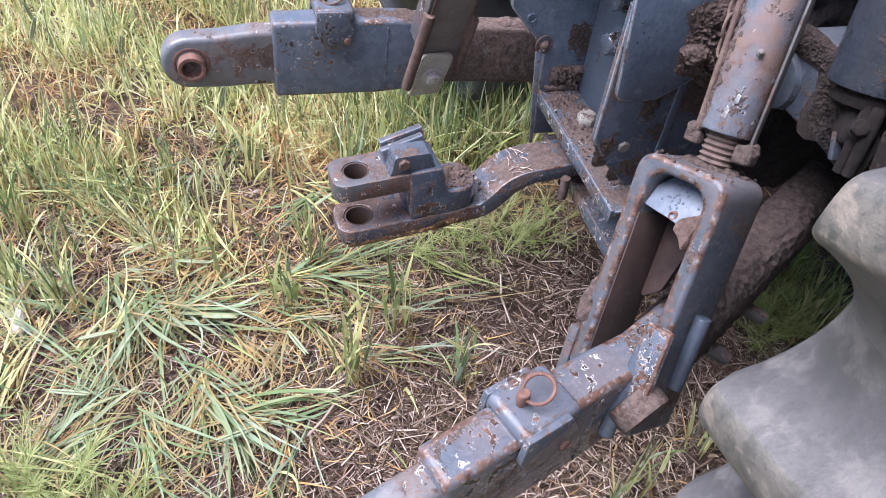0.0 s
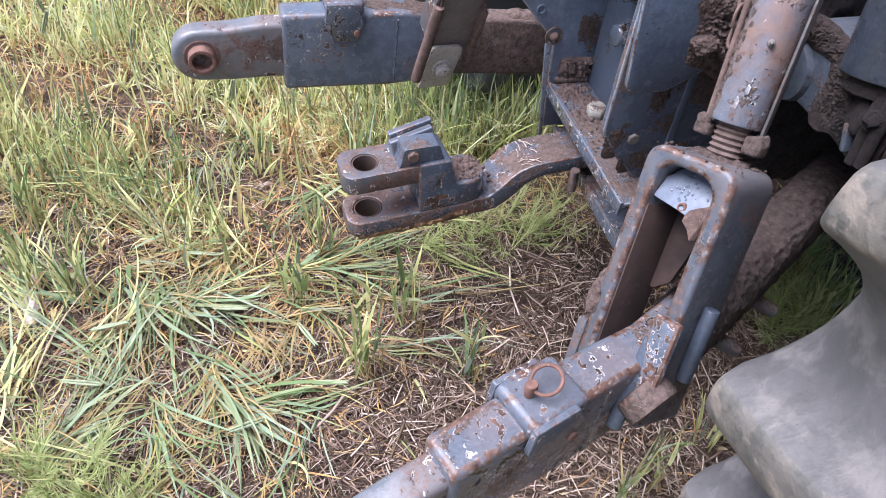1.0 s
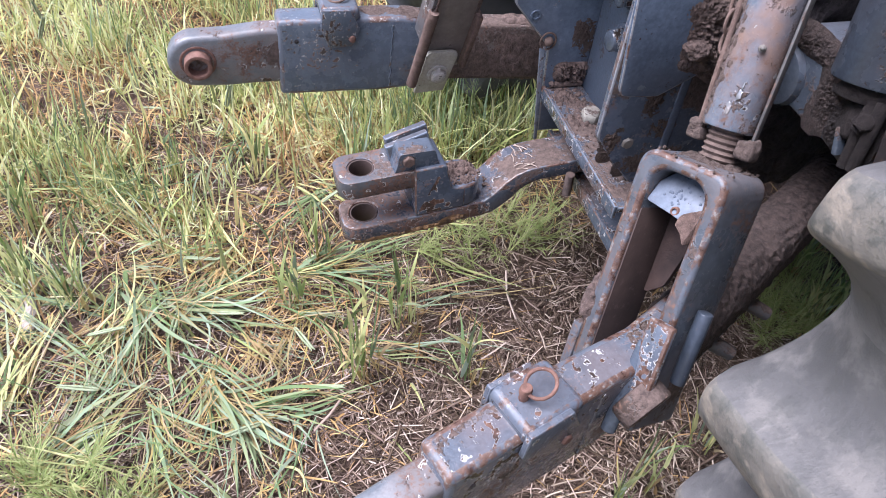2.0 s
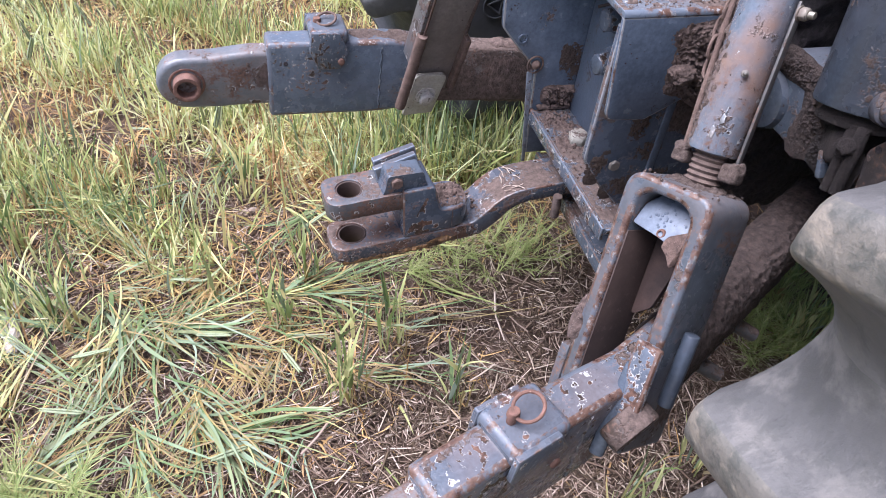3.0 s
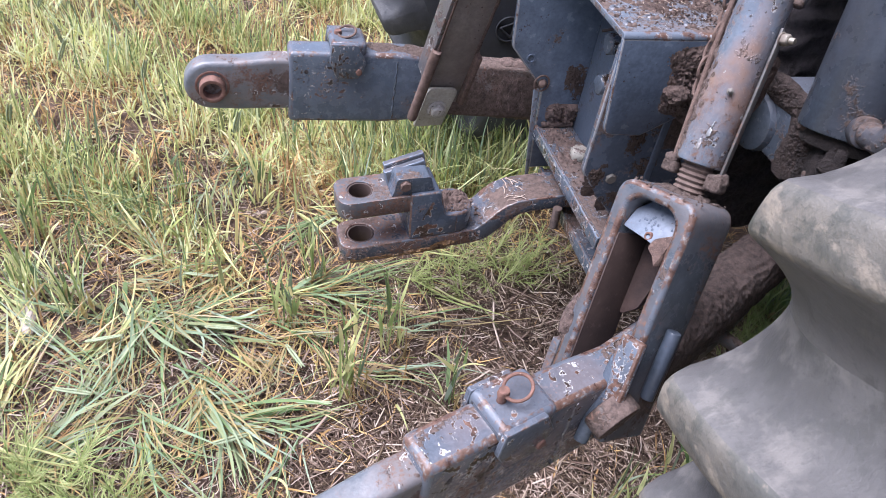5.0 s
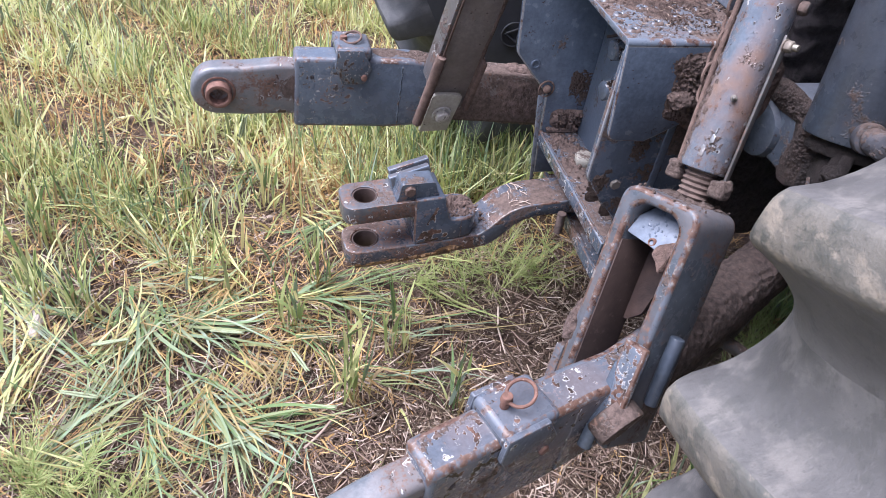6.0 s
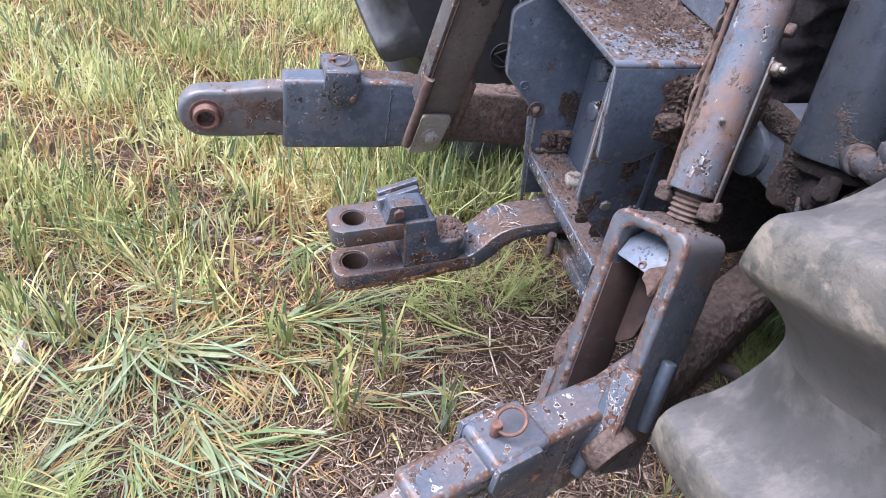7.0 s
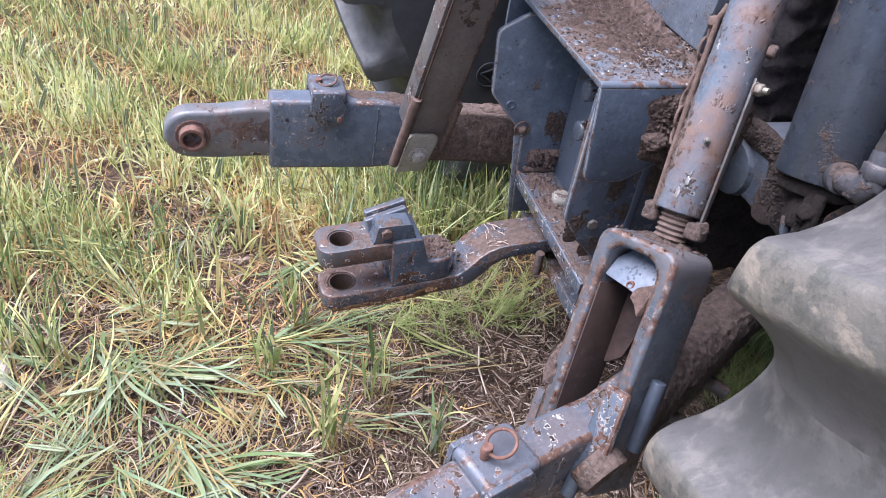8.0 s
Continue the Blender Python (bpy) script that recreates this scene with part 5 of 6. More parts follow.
def ribbons(base, az, length, lean, bend, width, segs=5, twist=None, curl=None):
    """Vertices and faces of leaf blades: each starts at base, leans away from upright and bends over on the way."""
    n = len(az)
    k = np.arange(segs + 1) / segs
    th = lean[:, None] + bend[:, None] * k[None, :]
    yaw = az[:, None] + (0 if curl is None else curl[:, None] * k[None, :])
    step = (length / segs)[:, None]
    dx, dz = np.sin(th) * step, np.cos(th) * step
    px = np.cumsum(dx * np.cos(yaw), 1) - (dx * np.cos(yaw))[:, :1]
    py = np.cumsum(dx * np.sin(yaw), 1) - (dx * np.sin(yaw))[:, :1]
    pz = np.cumsum(dz, 1) - dz[:, :1]
    c = np.stack([base[:, 0:1] + px, base[:, 1:2] + py, base[:, 2:3] + pz], -1)
    floor = 0.002 + 0.02 * rng.random((n, 1))
    c[..., 2] = np.maximum(c[..., 2], floor)
    taper = np.clip(np.minimum(0.55 + 2.2 * k, 1.0) * (1 - k ** 2.2) + 0.05, 0.05, 1)
    tw = (0 if twist is None else twist[:, None]) + yaw + np.pi / 2
    side = np.stack([np.cos(tw), np.sin(tw), 0.25 * np.sin(tw * 3)], -1) * (width[:, None] * taper[None, :] / 2)[..., None]
    v = np.stack([c - side, c + side], 2).reshape(-1, 3)
    b = (np.arange(n) * (segs + 1) * 2)[:, None] + (np.arange(segs) * 2)[None, :]
    b = b.reshape(-1)
    f = np.stack([b, b + 1, b + 3, b + 2], -1)
    return v, f


def stuff(name, chunks, material, label, category):
    vs, fs, off = [], [], 0
    for v, f in chunks:
        vs.append(v)
        fs.append(f + off)
        off += len(v)
    v, f = np.concatenate(vs), np.concatenate(fs)
    me = bpy.data.meshes.new(name)
    me.vertices.add(len(v))
    me.vertices.foreach_set("co", v.astype(np.float32).ravel())
    me.loops.add(f.size)
    me.loops.foreach_set("vertex_index", f.astype(np.int32).ravel())
    me.polygons.add(len(f))
    me.polygons.foreach_set("loop_start", np.arange(len(f), dtype=np.int32) * f.shape[1])
    me.polygons.foreach_set("loop_total", np.full(len(f), f.shape[1], dtype=np.int32))
    me.update(calc_edges=True)
    me.validate()
    me.materials.append(material)
    me.shade_smooth()
    return tagged(new(name, me), label, category, kind="stuff")


def scatter(n, x0, x1, y0, y1, keep):
    """About n points of a rectangle, kept by a chance given by keep(x, y)."""
    p = np.column_stack([rng.uniform(x0, x1, n), rng.uniform(y0, y1, n)])
    p = p[rng.random(n) < keep(p[:, 0], p[:, 1])]
    return np.column_stack([p, np.zeros(len(p))])


def patchy(x, y, f, s):
    return 0.5 + 0.25 * (np.sin(f * x + s) * np.cos(f * 1.3 * y - s) + np.sin(f * 0.6 * (x + y) + 2 * s) + np.sin(f * 2.3 * x - f * 1.7 * y + s) * 0.6)


def bare(x, y):
    """1 on the trampled strip of soil and straw by the near link, 0 in the crop."""
    a = 1 / (1 + np.exp(-(x + 0.025 - 0.75 * np.maximum(y, -0.08)) / 0.06))
    b = 1 / (1 + np.exp((y - 0.27) / 0.07))
    return a * b


def clumps(centres, per, spread):
    """Tufts of wheat: upright stalks with broad leaves that part from them and arch over."""
    out = []
    for (cx, cy, hgt, num) in centres:
        n = max(3, int(per * num))
        a = rng.uniform(0, 2 * np.pi, n)
        r = spread * np.sqrt(rng.random(n)) * num ** 0.5
        base = np.column_stack([cx + r * np.cos(a), cy + r * np.sin(a), np.zeros(n)])
        az = a + rng.normal(0, 1.0, n)
        ln = hgt * rng.uniform(0.6, 1.1, n)
        lean = np.abs(rng.normal(0.04, 0.07, n))
        out.append(ribbons(base, az, ln, lean, rng.normal(0.06, 0.14, n), rng.uniform(0.0030, 0.0056, n), 6, rng.normal(0, 1.2, n), rng.normal(0, 0.3, n)))
        m = int(1.6 * n)
        pick = rng.integers(0, n, m)
        up = rng.uniform(0.12, 0.75, m) * ln[pick]
        start = np.column_stack([base[pick, 0] + np.sin(lean[pick]) * np.cos(az[pick]) * up, base[pick, 1] + np.sin(lean[pick]) * np.sin(az[pick]) * up, up * np.cos(lean[pick])])
        out.append(ribbons(start, rng.uniform(0, 2 * np.pi, m), hgt * rng.uniform(0.2, 0.5, m), np.abs(rng.normal(0.12, 0.16, m)), np.abs(rng.normal(0.2, 0.5, m)), rng.uniform(0.0045, 0.0095, m), 6, rng.normal(0, 0.7, m), rng.normal(0, 0.4, m)))
    return out


green = leafy("green_blades", [(0.0, (0.13, 0.21, 0.07)), (0.25, (0.27, 0.37, 0.13)), (0.5, (0.42, 0.49, 0.20)), (0.75, (0.55, 0.57, 0.27)), (1.0, (0.62, 0.56, 0.26))], 0.45, 0.35, 0.10, 0.22)
yellow = leafy("yellowing_blades", [(0.0, (0.28, 0.265, 0.08)), (0.3, (0.32, 0.25, 0.10)), (0.55, (0.37, 0.305, 0.155)), (0.78, (0.25, 0.16, 0.075)), (1.0, (0.45, 0.375, 0.24))], 0.55, 0.3, 0.15, 0.2)
silver = leafy("pale_green_stalks", [(0.0, (0.09, 0.155, 0.055)), (0.3, (0.145, 0.225, 0.100)), (0.55, (0.180, 0.255, 0.165)), (0.75, (0.215, 0.245, 0.10)), (1.0, (0.24, 0.310, 0.235))], 0.45, 0.2, 0.10)
strawm = leafy("dry_straw", [(0.0, (0.033, 0.021, 0.017)), (0.4, (0.088, 0.058, 0.046)), (0.7, (0.185, 0.132, 0.108)), (0.9, (0.34, 0.265, 0.222)), (1.0, (0.58, 0.49, 0.42))], 0.7, 0.03, 0.12)
bleached = leafy("bleached_blades", [(0.0, (0.44, 0.56, 0.19)), (0.4, (0.69, 0.71, 0.32)), (0.7, (0.64, 0.74, 0.45)), (1.0, (0.83, 0.75, 0.46))], 0.45, 0.45, 0.08, 0.32)
brown = leafy("dead_leaves", [(0.0, (0.16, 0.08, 0.042)), (0.4, (0.33, 0.19, 0.09)), (0.7, (0.50, 0.30, 0.12)), (1.0, (0.64, 0.44, 0.20))], 0.65, 0.2)

X0, X1, Y0, Y1 = -1.35, 1.6, -0.7, 3.1
U = rng.uniform


def flow(p):
    """The way the crop was pressed over, changing slowly from place to place."""
    x, y = p[:, 0], p[:, 1]
    return -2.1 + 1.3 * np.sin(3.4 * x + 2.1 * y + 0.6) + 0.9 * np.sin(5.2 * y - 4.4 * x + 1.0) + rng.normal(0, 0.95, len(p))


def blades(n, keep, length, lean, bend, width, segs=5, az=None, area=None):
    p = scatter(n, *(area or (X0, X1, Y0, Y1)), keep)
    m = len(p)
    a = U(0, 2 * np.pi, m) if az is None else az(p)
    return ribbons(p, a, U(*length, m), np.abs(rng.normal(*lean, m)), rng.normal(*bend, m), width[0] + (width[1] - width[0]) * rng.random(m) ** 2.0, segs, rng.normal(0, 0.7, m), rng.normal(0, 0.8, m))


def gaps(x, y, s):
    """Clumps with open ground between them."""
    open_ground = np.clip(3.2 * patchy(x, y, 17, 0.5) - 0.75, 0.10, 1) * np.clip(2.6 * patchy(y, x, 29, 3.5) - 0.35, 0.25, 1)
    return np.clip(3.6 * patchy(x, y, 9, s) - 1.25, 0.05, 1) * open_ground


far_zone = lambda x, y: np.clip((y - 0.25 - 0.25 * x) / 0.5, 0, 1) * (1 - bare(x, y))
left_zone = lambda x, y: (1 - bare(x, y)) * np.clip(1.15 - (y - 0.4) / 1.2, 0.25, 1)
near_zone = lambda x, y: (1 - bare(x, y)) * np.clip(1.0 - (y - 0.5) / 0.4, 0, 1)
chunks_g, chunks_y, chunks_s = [], [], []
# standing crop behind, short and broad-leaved, thick in some places and thin in others
chunks_g.append(blades(62000, lambda x, y: far_zone(x, y) * (0.03 + 0.97 * gaps(x, y, 1.0)), (0.05, 0.18), (0.20, 0.22), (0.5, 0.5), (0.0035, 0.0090)))
chunks_s.append(blades(11000, lambda x, y: far_zone(x, y) * (0.03 + 0.97 * gaps(x, y, 1.3)), (0.08, 0.22), (0.08, 0.10), (0.2, 0.3), (0.0035, 0.0080)))
chunks_y.append(blades(24000, lambda x, y: far_zone(x, y) * (0.08 + 0.9 * gaps(x, y, 4.0)), (0.05, 0.16), (0.5, 0.4), (0.6, 0.6), (0.0030, 0.0075)))
# bleached blades behind
chunks_p = [blades(80000, lambda x, y: far_zone(x, y) * (0.04 + 0.96 * gaps(x, y, 2.2)), (0.05, 0.15), (0.4, 0.35), (0.6, 0.6), (0.0035, 0.0090))]
# leaning and trampled crop, pressed over in sweeps
chunks_g.append(blades(5500, lambda x, y: left_zone(x, y) * (0.08 + 0.7 * gaps(x, y, 2.0)), (0.06, 0.17), (0.8, 0.4), (0.7, 0.4), (0.0035, 0.0085), 6, flow))
spots = scatter(440, -0.85, 0.25, -0.40, 0.75, lambda x, y: near_zone(x, y) * (0.10 + 0.55 * gaps(x, y, 0.3)))
turns = flow(spots)
for (bx, by, _), d in zip(spots, turns):
    n = int(U(5, 16))
    off, back = rng.normal(0, 0.014, n), U(-0.06, 0.06, n)
    base = np.column_stack([bx + np.cos(d) * back - np.sin(d) * off, by + np.sin(d) * back + np.cos(d) * off, U(0.0, 0.03, n)])
    tone = U(0, 1)
    into = chunks_s if tone < 0.47 else chunks_g if tone < 0.63 else chunks_y
    wide = U(0.0025, 0.0065, n) if tone < 0.63 else U(0.0016, 0.0042, n)
    into.append(ribbons(base, d + rng.normal(0, 0.16, n), U(0.08, 0.26, n), rng.normal(1.22, 0.14, n), np.abs(rng.normal(0.25, 0.2, n)), wide, 7, rng.normal(0, 0.5, n), rng.normal(0, 0.35, n)))
chunks_s.append(blades(1500, lambda x, y: near_zone(x, y) * (0.12 + 1.3 * gaps(x, y, 0.3)), (0.06, 0.20), (1.0, 0.3), (0.6, 0.4), (0.0030, 0.0070), 7, flow))
chunks_y.append(blades(6500, lambda x, y: left_zone(x, y) * (0.10 + 0.7 * gaps(x, y, 5.0)), (0.05, 0.18), (1.25, 0.25), (0.35, 0.3), (0.0015, 0.0036), 6, flow))
# dead brown leaves low in the crop
chunks_b = [blades(60000, lambda x, y: (1 - 0.8 * bare(x, y)) * np.clip(1.6 * patchy(x, y, 10, 7.0) - 0.3, 0.05, 1), (0.03, 0.12), (0.9, 0.4), (0.9, 0.7), (0.002, 0.0055), 4)]
# withered standing clumps, orange at the foot
chunks_b.append(blades(26000, lambda x, y: far_zone(x, y) * np.clip(4.5 * patchy(x, y, 8.5, 3.1) - 2.6, 0, 1), (0.05, 0.15), (0.35, 0.3), (0.7, 0.6), (0.0025, 0.006), 5))
# a few blades on the trampled strip
chunks_g.append(blades(1500, lambda x, y: bare(x, y) * 0.12, (0.03, 0.10), (0.8, 0.4), (0.6, 0.5), (0.003, 0.006)))
# thick fresh growth past the drawbar
fresh = lambda x, y: np.clip(2.4 * patchy(x, y, 21, 1.0) - 0.4, 0.15, 1) * np.clip((y - 0.46) / 0.08, 0, 1) * np.clip((0.86 - y) / 0.08, 0, 1)
BEHIND = (0.05, 0.80, 0.44, 0.86)
chunks_g.append(blades(650, fresh, (0.12, 0.26), (0.10, 0.12), (0.35, 0.5), (0.005, 0.011), 6, None, BEHIND))
chunks_p.append(blades(2000, fresh, (0.12, 0.25), (0.15, 0.15), (0.7, 0.5), (0.004, 0.0095), 6, None, BEHIND))
chunks_y.append(blades(2500, fresh, (0.10, 0.24), (0.5, 0.4), (0.8, 0.5), (0.003, 0.007), 6, None, BEHIND))
chunks_s.append(blades(750, fresh, (0.16, 0.30), (0.06, 0.08), (0.2, 0.2), (0.004, 0.008), 6, None, BEHIND))
# a withered patch beside it
chunks_b.append(blades(900, lambda x, y: np.clip(2.4 * patchy(x, y, 19, 2.0) - 0.4, 0.2, 1), (0.06, 0.17), (0.45, 0.35), (0.7, 0.5), (0.0025, 0.006), 5, None, (-0.12, 0.24, 0.56, 0.80)))
# a swath pressed flat below the far link
lie = lambda p: rng.normal(0.05, 0.22, len(p))
swath = lambda x, y: np.clip(1 - np.abs(y - 0.74 - 0.1 * x) / 0.10, 0, 1)
chunks_p.append(blades(900, swath, (0.12, 0.26), (1.30, 0.12), (0.25, 0.15), (0.004, 0.008), 6, lie, (-0.15, 0.40, 0.62, 0.88)))
chunks_y.append(blades(1100, swath, (0.12, 0.26), (1.30, 0.12), (0.25, 0.15), (0.003, 0.007), 6, lie, (-0.15, 0.40, 0.62, 0.88)))
TUFTS = [(-0.029, -0.07, 0.30, 0.75), (-0.13, 0.12, 0.22, 0.4), (0.178, -0.12, 0.24, 0.35), (-0.56, 0.215, 0.25, 0.6), (-0.66, 0.26, 0.22, 0.5), (0.085, 0.03, 0.24, 0.5), (-0.06, 0.24, 0.20, 0.5), (-0.17, 0.55, 0.2, 0.6), (0.14, 0.78, 0.24, 1.2),
         (0.46, 0.67, 0.28, 1.6), (0.53, 0.63, 0.28, 1.4), (0.35, 0.71, 0.28, 1.6), (0.26, 0.66, 0.26, 1.2), (0.58, -0.36, 0.16, 0.5), (0.95, -0.13, 0.16, 1.2), (1.03, -0.10, 0.16, 1.2), (1.0, 0.02, 0.18, 1.0), (0.90, 0.05, 0.15, 0.8), (1.1, 0.1, 0.2, 1.2),
         (-0.37, 0.58, 0.16, 0.5), (-0.68, 0.45, 0.20, 0.7), (0.62, 0.50, 0.24, 1.2), (0.75, 0.72, 0.26, 1.4), (0.43, -0.40, 0.20, 0.35), (0.36, -0.44, 0.17, 0.3)]
chunks_g += clumps(TUFTS, 15, 0.036)
chunks_s += clumps(TUFTS, 5, 0.032)
chunks_y += clumps([(x + 0.012, y - 0.012, h * 0.5, n * 0.8) for x, y, h, n in TUFTS], 9, 0.040)
# sheaves of stalks pressed flat: from, to, share of pale green
SHEAVES = [(-0.47, 0.25, -0.38, 0.02, 1.0), (-0.42, 0.20, -0.33, -0.02, 1.0), (-0.37, 0.18, -0.16, 0.105, 1.0), (-0.34, 0.15, -0.14, 0.12, 0.8), (-0.58, -0.12, -0.46, 0.02, 0.9), (-0.55, -0.16, -0.41, -0.03, 0.7), (-0.30, -0.04, -0.22, -0.23, 0.8),
           (-0.27, -0.10, -0.20, -0.27, 0.7), (-0.30, 0.01, -0.35, -0.15, 0.1), (-0.28, 0.27, -0.27, 0.16, 0.2), (-0.48, 0.30, -0.37, 0.29, 0.1), (-0.56, 0.09, -0.45, 0.16, 0.0), (-0.40, -0.08, -0.36, -0.25, 0.5),
           (-0.22, -0.108, -0.02, -0.124, 0.9), (-0.24, 0.06, -0.15, -0.06, 0.1), (-0.10, 0.22, 0.06, 0.19, 0.4)]
for xa, ya, xb, yb, pale in SHEAVES:
    for share, into, n, wide in ((0.2 + 0.8 * pale, chunks_s, 26, 0.0085), (1 - 0.7 * pale, chunks_y, 30, 0.0034), (0.5, chunks_g, 5, 0.0070)):
        n = int(n * share)
        if n < 2:
            continue
        d = math.atan2(yb - ya, xb - xa)
        span = math.hypot(xb - xa, yb - ya)
        back = U(-0.25, 0.35, n) * span
        off = rng.normal(0, 0.021, n)
        base = np.column_stack([xa + np.cos(d) * back - np.sin(d) * off, ya + np.sin(d) * back + np.cos(d) * off, U(0.0, 0.03, n)])
        into.append(ribbons(base, d + rng.normal(0, 0.3, n), span * U(0.4, 1.2, n), U(1.05, 1.45, n), U(0.1, 0.6, n), 0.0014 + wide * rng.random(n) ** 1.4, 7, rng.normal(0, 0.6, n), rng.normal(0, 0.7, n)))
stuff("green_crop", chunks_g, green, "green wheat blades standing and leaning over straw", "grass")
stuff("bleached_crop", chunks_p, bleached, "pale bleached yellow-green wheat blades standing thick", "grass")
stuff("dead_leaves", chunks_b, brown, "brown withered leaves low among the wheat", "leaves")
stuff("yellow_crop", chunks_y, yellow, "yellowed drying wheat blades, many trampled flat", "grass")
stuff("flattened_stalks", chunks_s, silver, "pale silvery-green wheat stalks lying flat", "grass")

# the field beyond, all round
outer = scatter(230000, -11, 11, -9, 13, lambda x, y: ((x < X0) | (x > X1) | (y < Y0) | (y > Y1)) * np.clip(1.9 * patchy(x, y, 5, 2.0) - 0.45, 0.12, 1) * (1 - 0.97 * ((np.abs(np.abs(y) - 0.89) < 0.33) & (x > 0.4) & (x < 1.7))))
m = len(outer)
stuff("field_crop", [ribbons(outer, U(0, 2 * np.pi, m), U(0.10, 0.26, m), np.abs(rng.normal(0.35, 0.3, m)), rng.normal(0.7, 0.5, m), U(0.008, 0.022, m), 2, rng.normal(0, 0.7, m))], leafy("field_blades", [(0.0, (0.16, 0.22, 0.08)), (0.35, (0.27, 0.30, 0.12)), (0.6, (0.38, 0.38, 0.18)), (0.85, (0.28, 0.22, 0.10)), (1.0, (0.20, 0.12, 0.06))], 0.5, 0.2, 0.10), "yellow-green wheat field stretching away on all sides", "grass")


def weed(chunks, cx, cy, size, stems):
    """Feathery weed: stems with sparse thread-like leaves that droop at the tips."""
    for _ in range(stems):
        a, ln = U(0, 2 * np.pi), size * U(0.6, 1.1)
        k = np.linspace(0.15, 1, 15)
        lean = U(0.2, 1.0)
        x, y, z = cx + np.cos(a) * k * ln * np.sin(lean), cy + np.sin(a) * k * ln * np.sin(lean), k * ln * np.cos(lean) * (1 - 0.25 * k)
        base = np.repeat(np.column_stack([x, y, z]), 2, 0)
        n = len(base)
        chunks.append(ribbons(base, a + rng.normal(0, 0.9, n), U(0.020, 0.055, n), U(0.3, 1.3, n), U(-0.2, 0.9, n), U(0.0011, 0.0020, n), 4))
        chunks.append(ribbons(np.array([[cx, cy, 0.0]]), np.array([a]), np.array([ln]), np.array([lean]), np.array([0.15]), np.array([0.0025]), 6))


weeds = leafy("feathery_weed", [(0.0, (0.18, 0.26, 0.075)), (0.5, (0.29, 0.375, 0.135)), (1.0, (0.45, 0.48, 0.23))], 0.5, 0.4, 0.25)
ch = []
for x, y, s, n in ((0.27, 0.25, 0.19, 4), (0.33, 0.27, 0.19, 5), (0.38, 0.29, 0.17, 5), (0.22, 0.20, 0.17, 3), (0.16, 0.23, 0.16, 4), (0.12, 0.17, 0.15, 2), (0.28, 0.16, 0.14, 3), (0.40, 0.22, 0.18, 7), (0.46, 0.24, 0.17, 7), (0.36, 0.19, 0.15, 4), (-0.60, -0.19, 0.14, 12), (-0.54, -0.22, 0.14, 11), (-0.47, -0.25, 0.13, 9), (-0.41, -0.28, 0.12, 8), (0.45, 0.62, 0.26, 12), (0.94, -0.12, 0.18, 20), (0.99, -0.03, 0.18, 20), (1.04, 0.05, 0.18, 18), (0.90, -0.05, 0.14, 14), (0.86, -0.14, 0.13, 12)):
    weed(ch, x, y, s, n)
stuff("feathery_weed", ch, weeds, "bright green feathery weeds among the straw", "weed")


def sticks(n, keep, length, thick, lift, area=None):
    """Bits of straw: three-sided stalks lying about at small slopes."""
    p = scatter(n, *(area or (X0, X1, Y0, min(Y1, 2.2))), keep)
    m = len(p)
    a, ln, th = U(0, 2 * np.pi, m), U(*length, m) * U(0.4, 1, m), U(*thick, m)
    p[:, 2] = 0.004 + lift * rng.random(m) ** 1.5
    slope = rng.normal(0, 0.10, m)
    d = np.column_stack([np.cos(a), np.sin(a), slope])
    mid = rng.normal(0, 0.03, (m, 2)) * ln[:, None]
    s = np.column_stack([-np.sin(a), np.cos(a), np.zeros(m)])
    up = np.array([0, 0, 1.0])
    vs = []
    for k, (u, bow) in enumerate(((-0.5, 0), (0, 1), (0.5, 0))):
        c = p + d * (ln * u)[:, None] + s * (mid[:, :1] * bow)
        for q in (0, 1, 2):
            g = 2 * np.pi * q / 3 + 0.5
            vs.append(c + s * (th * np.cos(g))[:, None] + up * (0.75 * th * np.sin(g))[:, None])
    v = np.stack(vs, 1).reshape(-1, 3)
    v[:, 2] = np.maximum(v[:, 2], 0.0)
    b = (np.arange(m) * 9)[:, None]
    quads = []
    for r in (0, 3):
        for q in range(3):
            quads.append(np.column_stack([b + r + q, b + r + (q + 1) % 3, b + r + 3 + (q + 1) % 3, b + r + 3 + q]))
    return v, np.concatenate(quads)


stuff("straw_litter", [sticks(30000, lambda x, y: 0.25 + 0.75 * bare(x, y) * np.clip(2.2 * patchy(x, y, 14, 0.7) - 0.1, 0.5, 1), (0.008, 0.07), (0.0006, 0.0019), 0.016, (-0.25, 1.1, -0.55, 0.45)),
                       sticks(16000, lambda x, y: 0.9 - 0.6 * bare(x, y), (0.012, 0.08), (0.0006, 0.0018), 0.018, (-0.95, 0.0, -0.40, 0.90)),
                       sticks(26000, lambda x, y: 0.40 + 0.60 * bare(x, y), (0.012, 0.085), (0.0006, 0.0014), 0.020),
                       sticks(2600, lambda x, y: 0.25 + 0.75 * bare(x, y), (0.05, 0.20), (0.0014, 0.0030), 0.03)], strawm, "dry grey-brown straw litter on the soil", "straw")
stuff("pale_straw", [sticks(1900, lambda x, y: bare(x, y) * np.clip(2.2 * patchy(x, y, 14, 0.7) - 0.2, 0.25, 1), (0.015, 0.11), (0.0007, 0.0019), 0.024, (-0.15, 0.9, -0.6, 0.45))], leafy("pale_straw", [(0.0, (0.24, 0.185, 0.15)), (0.5, (0.34, 0.275, 0.22)), (1.0, (0.52, 0.44, 0.36))], 0.6, 0.05, 0.2), "pale tan straw lying on the trampled strip", "straw")


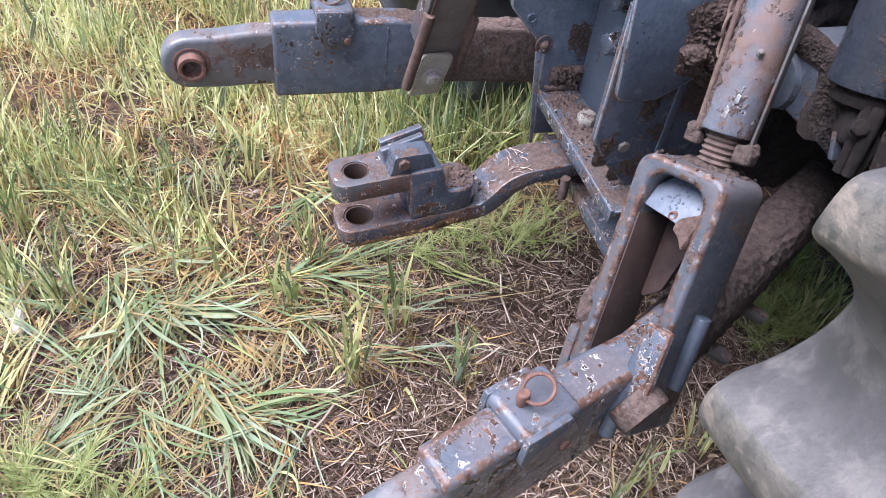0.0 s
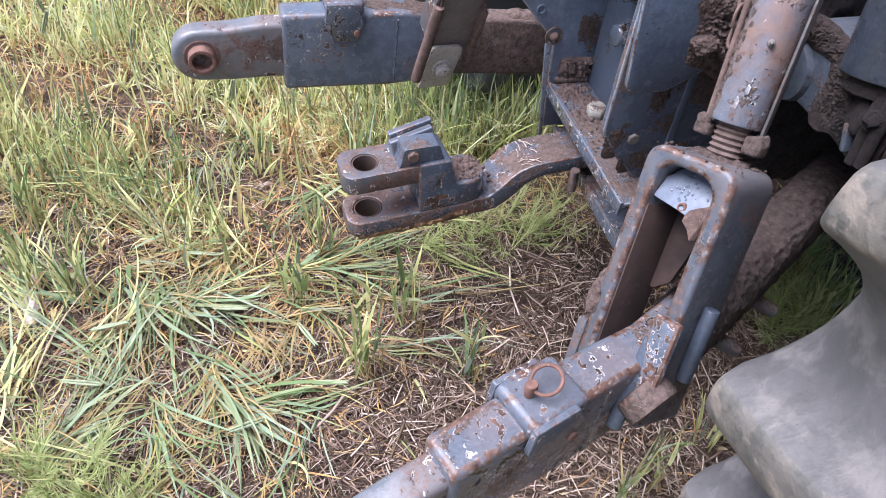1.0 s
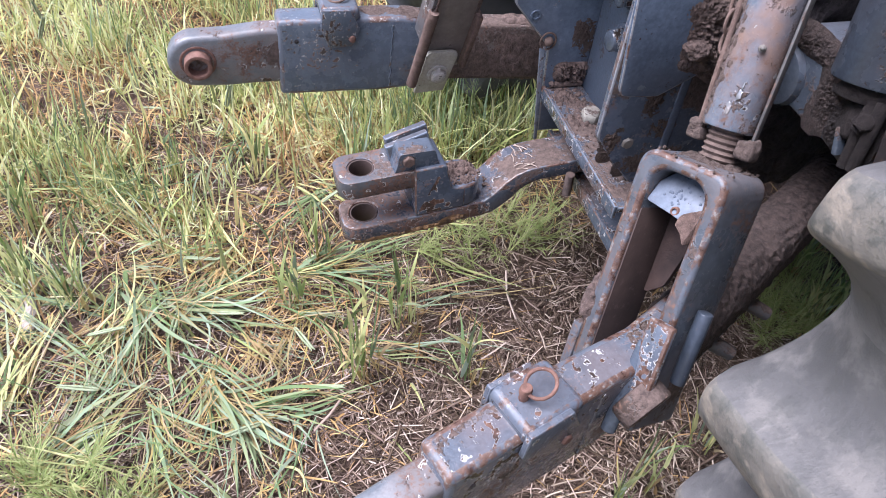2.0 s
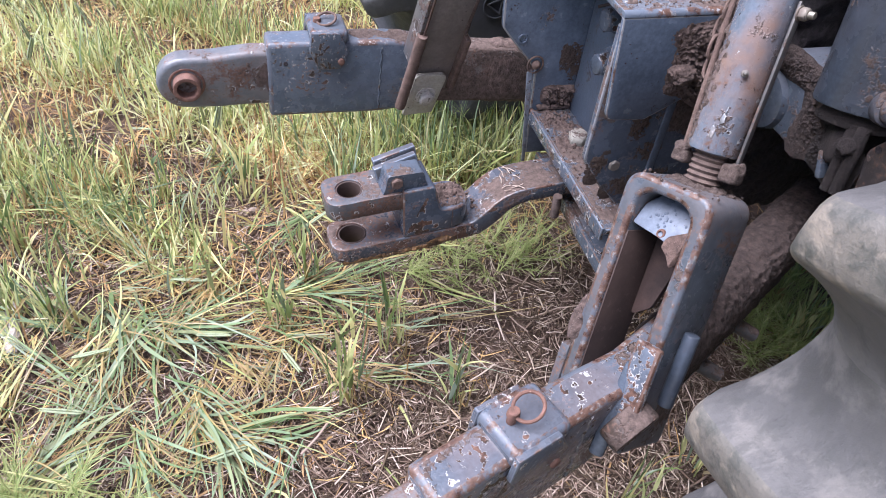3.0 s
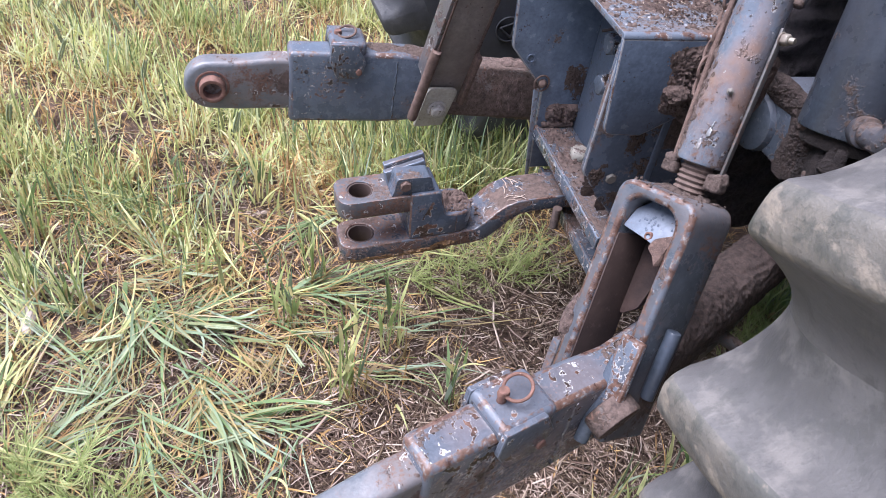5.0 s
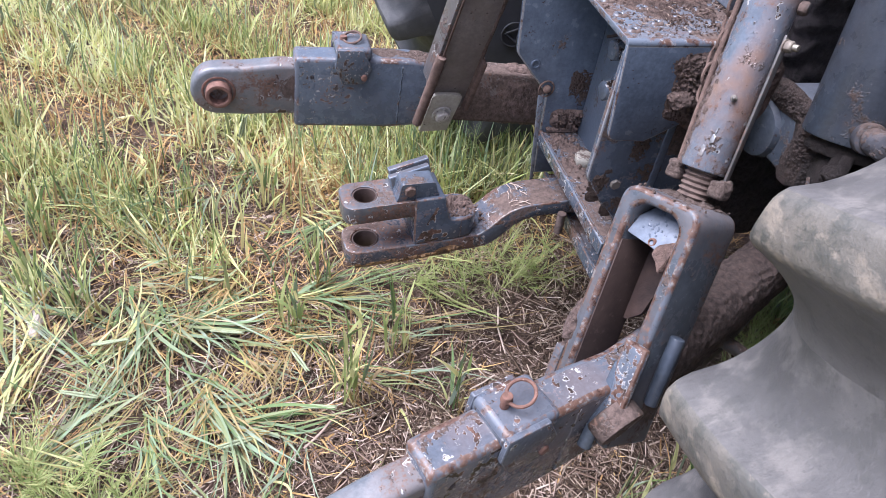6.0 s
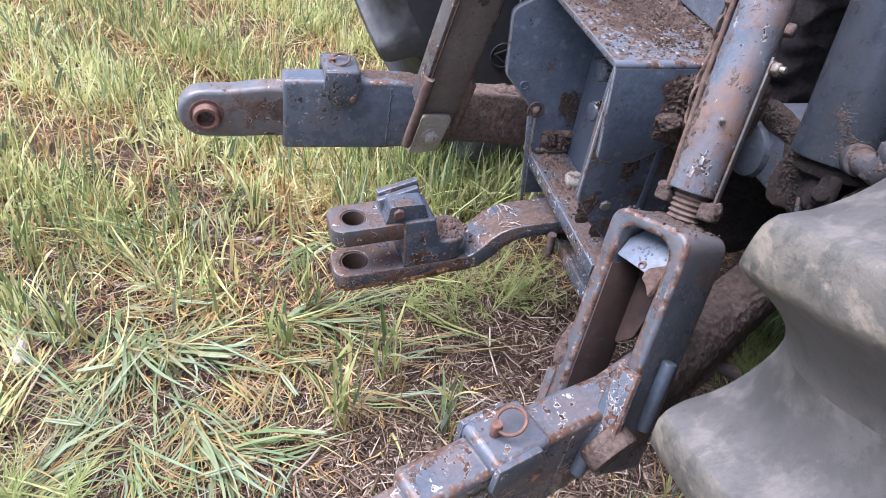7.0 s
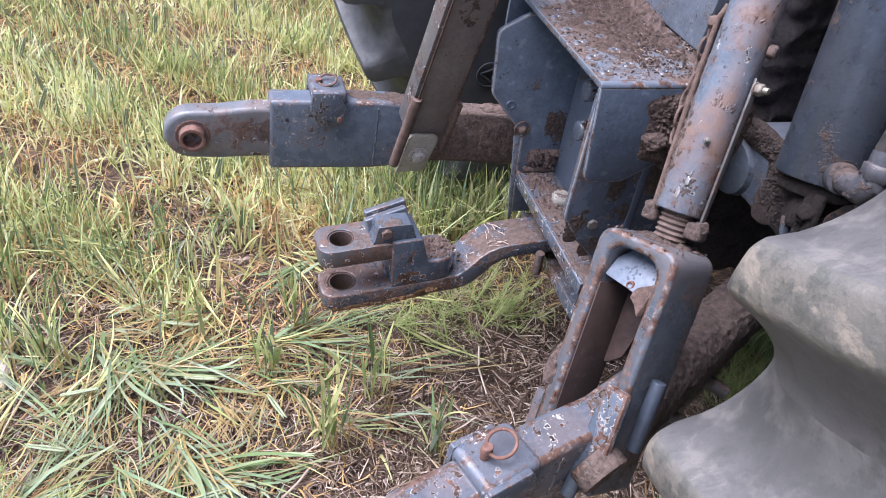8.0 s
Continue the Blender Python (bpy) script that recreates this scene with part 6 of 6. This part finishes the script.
def ears():
    """Wheat ears: spindles of paired grains on the lying stalks."""
    bm = bmesh.new()
    flat = [(-0.36, 0.12), (-0.12, -0.10), (-0.52, 0.10), (-0.28, 0.26), (-0.22, -0.16), (-0.133, 0.04), (-0.293, 0.112), (-0.049, 0.394), (-0.50, -0.03), (-0.25, 0.75), (-0.45, 0.85)]
    spots = [(x, y, 0.045, 0.05) for x, y in flat]
    spots += [(U(-0.9, 0.9), U(0.6, 2.2), U(0.16, 0.25), 2.0) for _ in range(40)]
    grain = bmesh.new()
    bmesh.ops.create_icosphere(grain, subdivisions=1, radius=1)
    base, tris = [v.co.copy() for v in grain.verts], [[v.index for v in f.verts] for f in grain.faces]
    grain.free()
    for x, y, high, up in spots:
        d = Vector((U(-1, 1), U(-1, 0.3), up)).normalized()
        s = d.cross(Vector((0.2, 0.3, 1))).normalized()
        for k in range(12):
            c = Vector((x, y, high)) + d * (0.0056 * k)
            for sg in (-1, 1):
                w = 0.0028 * (1 - 0.75 * abs(k / 11 - 0.4))
                m = Matrix.Translation(c + s * 0.0036 * sg * (1 - 0.6 * abs(k / 11 - 0.4))) @ (d + s * 0.32 * sg).to_track_quat("Z", "Y").to_matrix().to_4x4() @ Matrix.Diagonal((w, w, 0.0072, 1))
                vs = [bm.verts.new(m @ p) for p in base]
                for t in tris:
                    bm.faces.new([vs[i] for i in t])
    me = bpy.data.meshes.new("wheat_ears")
    bm.to_mesh(me)
    bm.free()
    me.materials.append(leafy("wheat_ear", [(0.0, (0.27, 0.33, 0.20)), (0.5, (0.30, 0.37, 0.23)), (1.0, (0.35, 0.41, 0.27))], 0.5, 0.2, 0.15))
    me.shade_smooth()
    return tagged(new("wheat_ears", me), "pale green wheat ears lying on the crop", "wheat", kind="stuff")


ears()


def dead_stick(x0, y0, x1, y1, r, seed, material, label):
    d = math.degrees(math.atan2(y1 - y0, x1 - x0))
    ln = math.hypot(x1 - x0, y1 - y0)
    t = thing("stick", label, "stick", pose((x0 + x1) / 2, (y0 + y1) / 2, r * 0.8, 0, 0, d), "dead sticks")
    n = 14
    path = [((i / (n - 1) - 0.5) * ln, 0.06 * ln * noise.noise(Vector((i * 0.35, seed, 0))), 0.004 * noise.noise(Vector((i * 0.5, seed, 5)))) for i in range(n)]
    part("stem", sweep(path, [r * (0.75 + 0.5 * abs(noise.noise(Vector((i * 0.6, seed, 9))))) for i in range(n)], 9), material, t)


dead_stick(-0.665, 0.285, -0.645, 0.15, 0.017, 1.0, stone, "bleached thick stick lying among trampled wheat")
dead_stick(-0.558, -0.02, -0.572, -0.105, 0.009, 2.0, weathered_wood, "weathered brown stick lying on straw")
dead_stick(0.015, -0.044, 0.105, -0.079, 0.0045, 3.0, weathered_wood, "thin dry stalk lying on bare soil")
dead_stick(0.03, -0.167, 0.16, -0.143, 0.004, 4.0, weathered_wood, "thin dry stalk lying on bare soil")
dead_stick(-0.33, 0.33, -0.26, 0.36, 0.009, 5.0, weathered_wood, "weathered brown stick lying on straw")
dead_stick(-0.20, 0.50, -0.13, 0.53, 0.008, 6.0, weathered_wood, "weathered brown stick lying on straw")
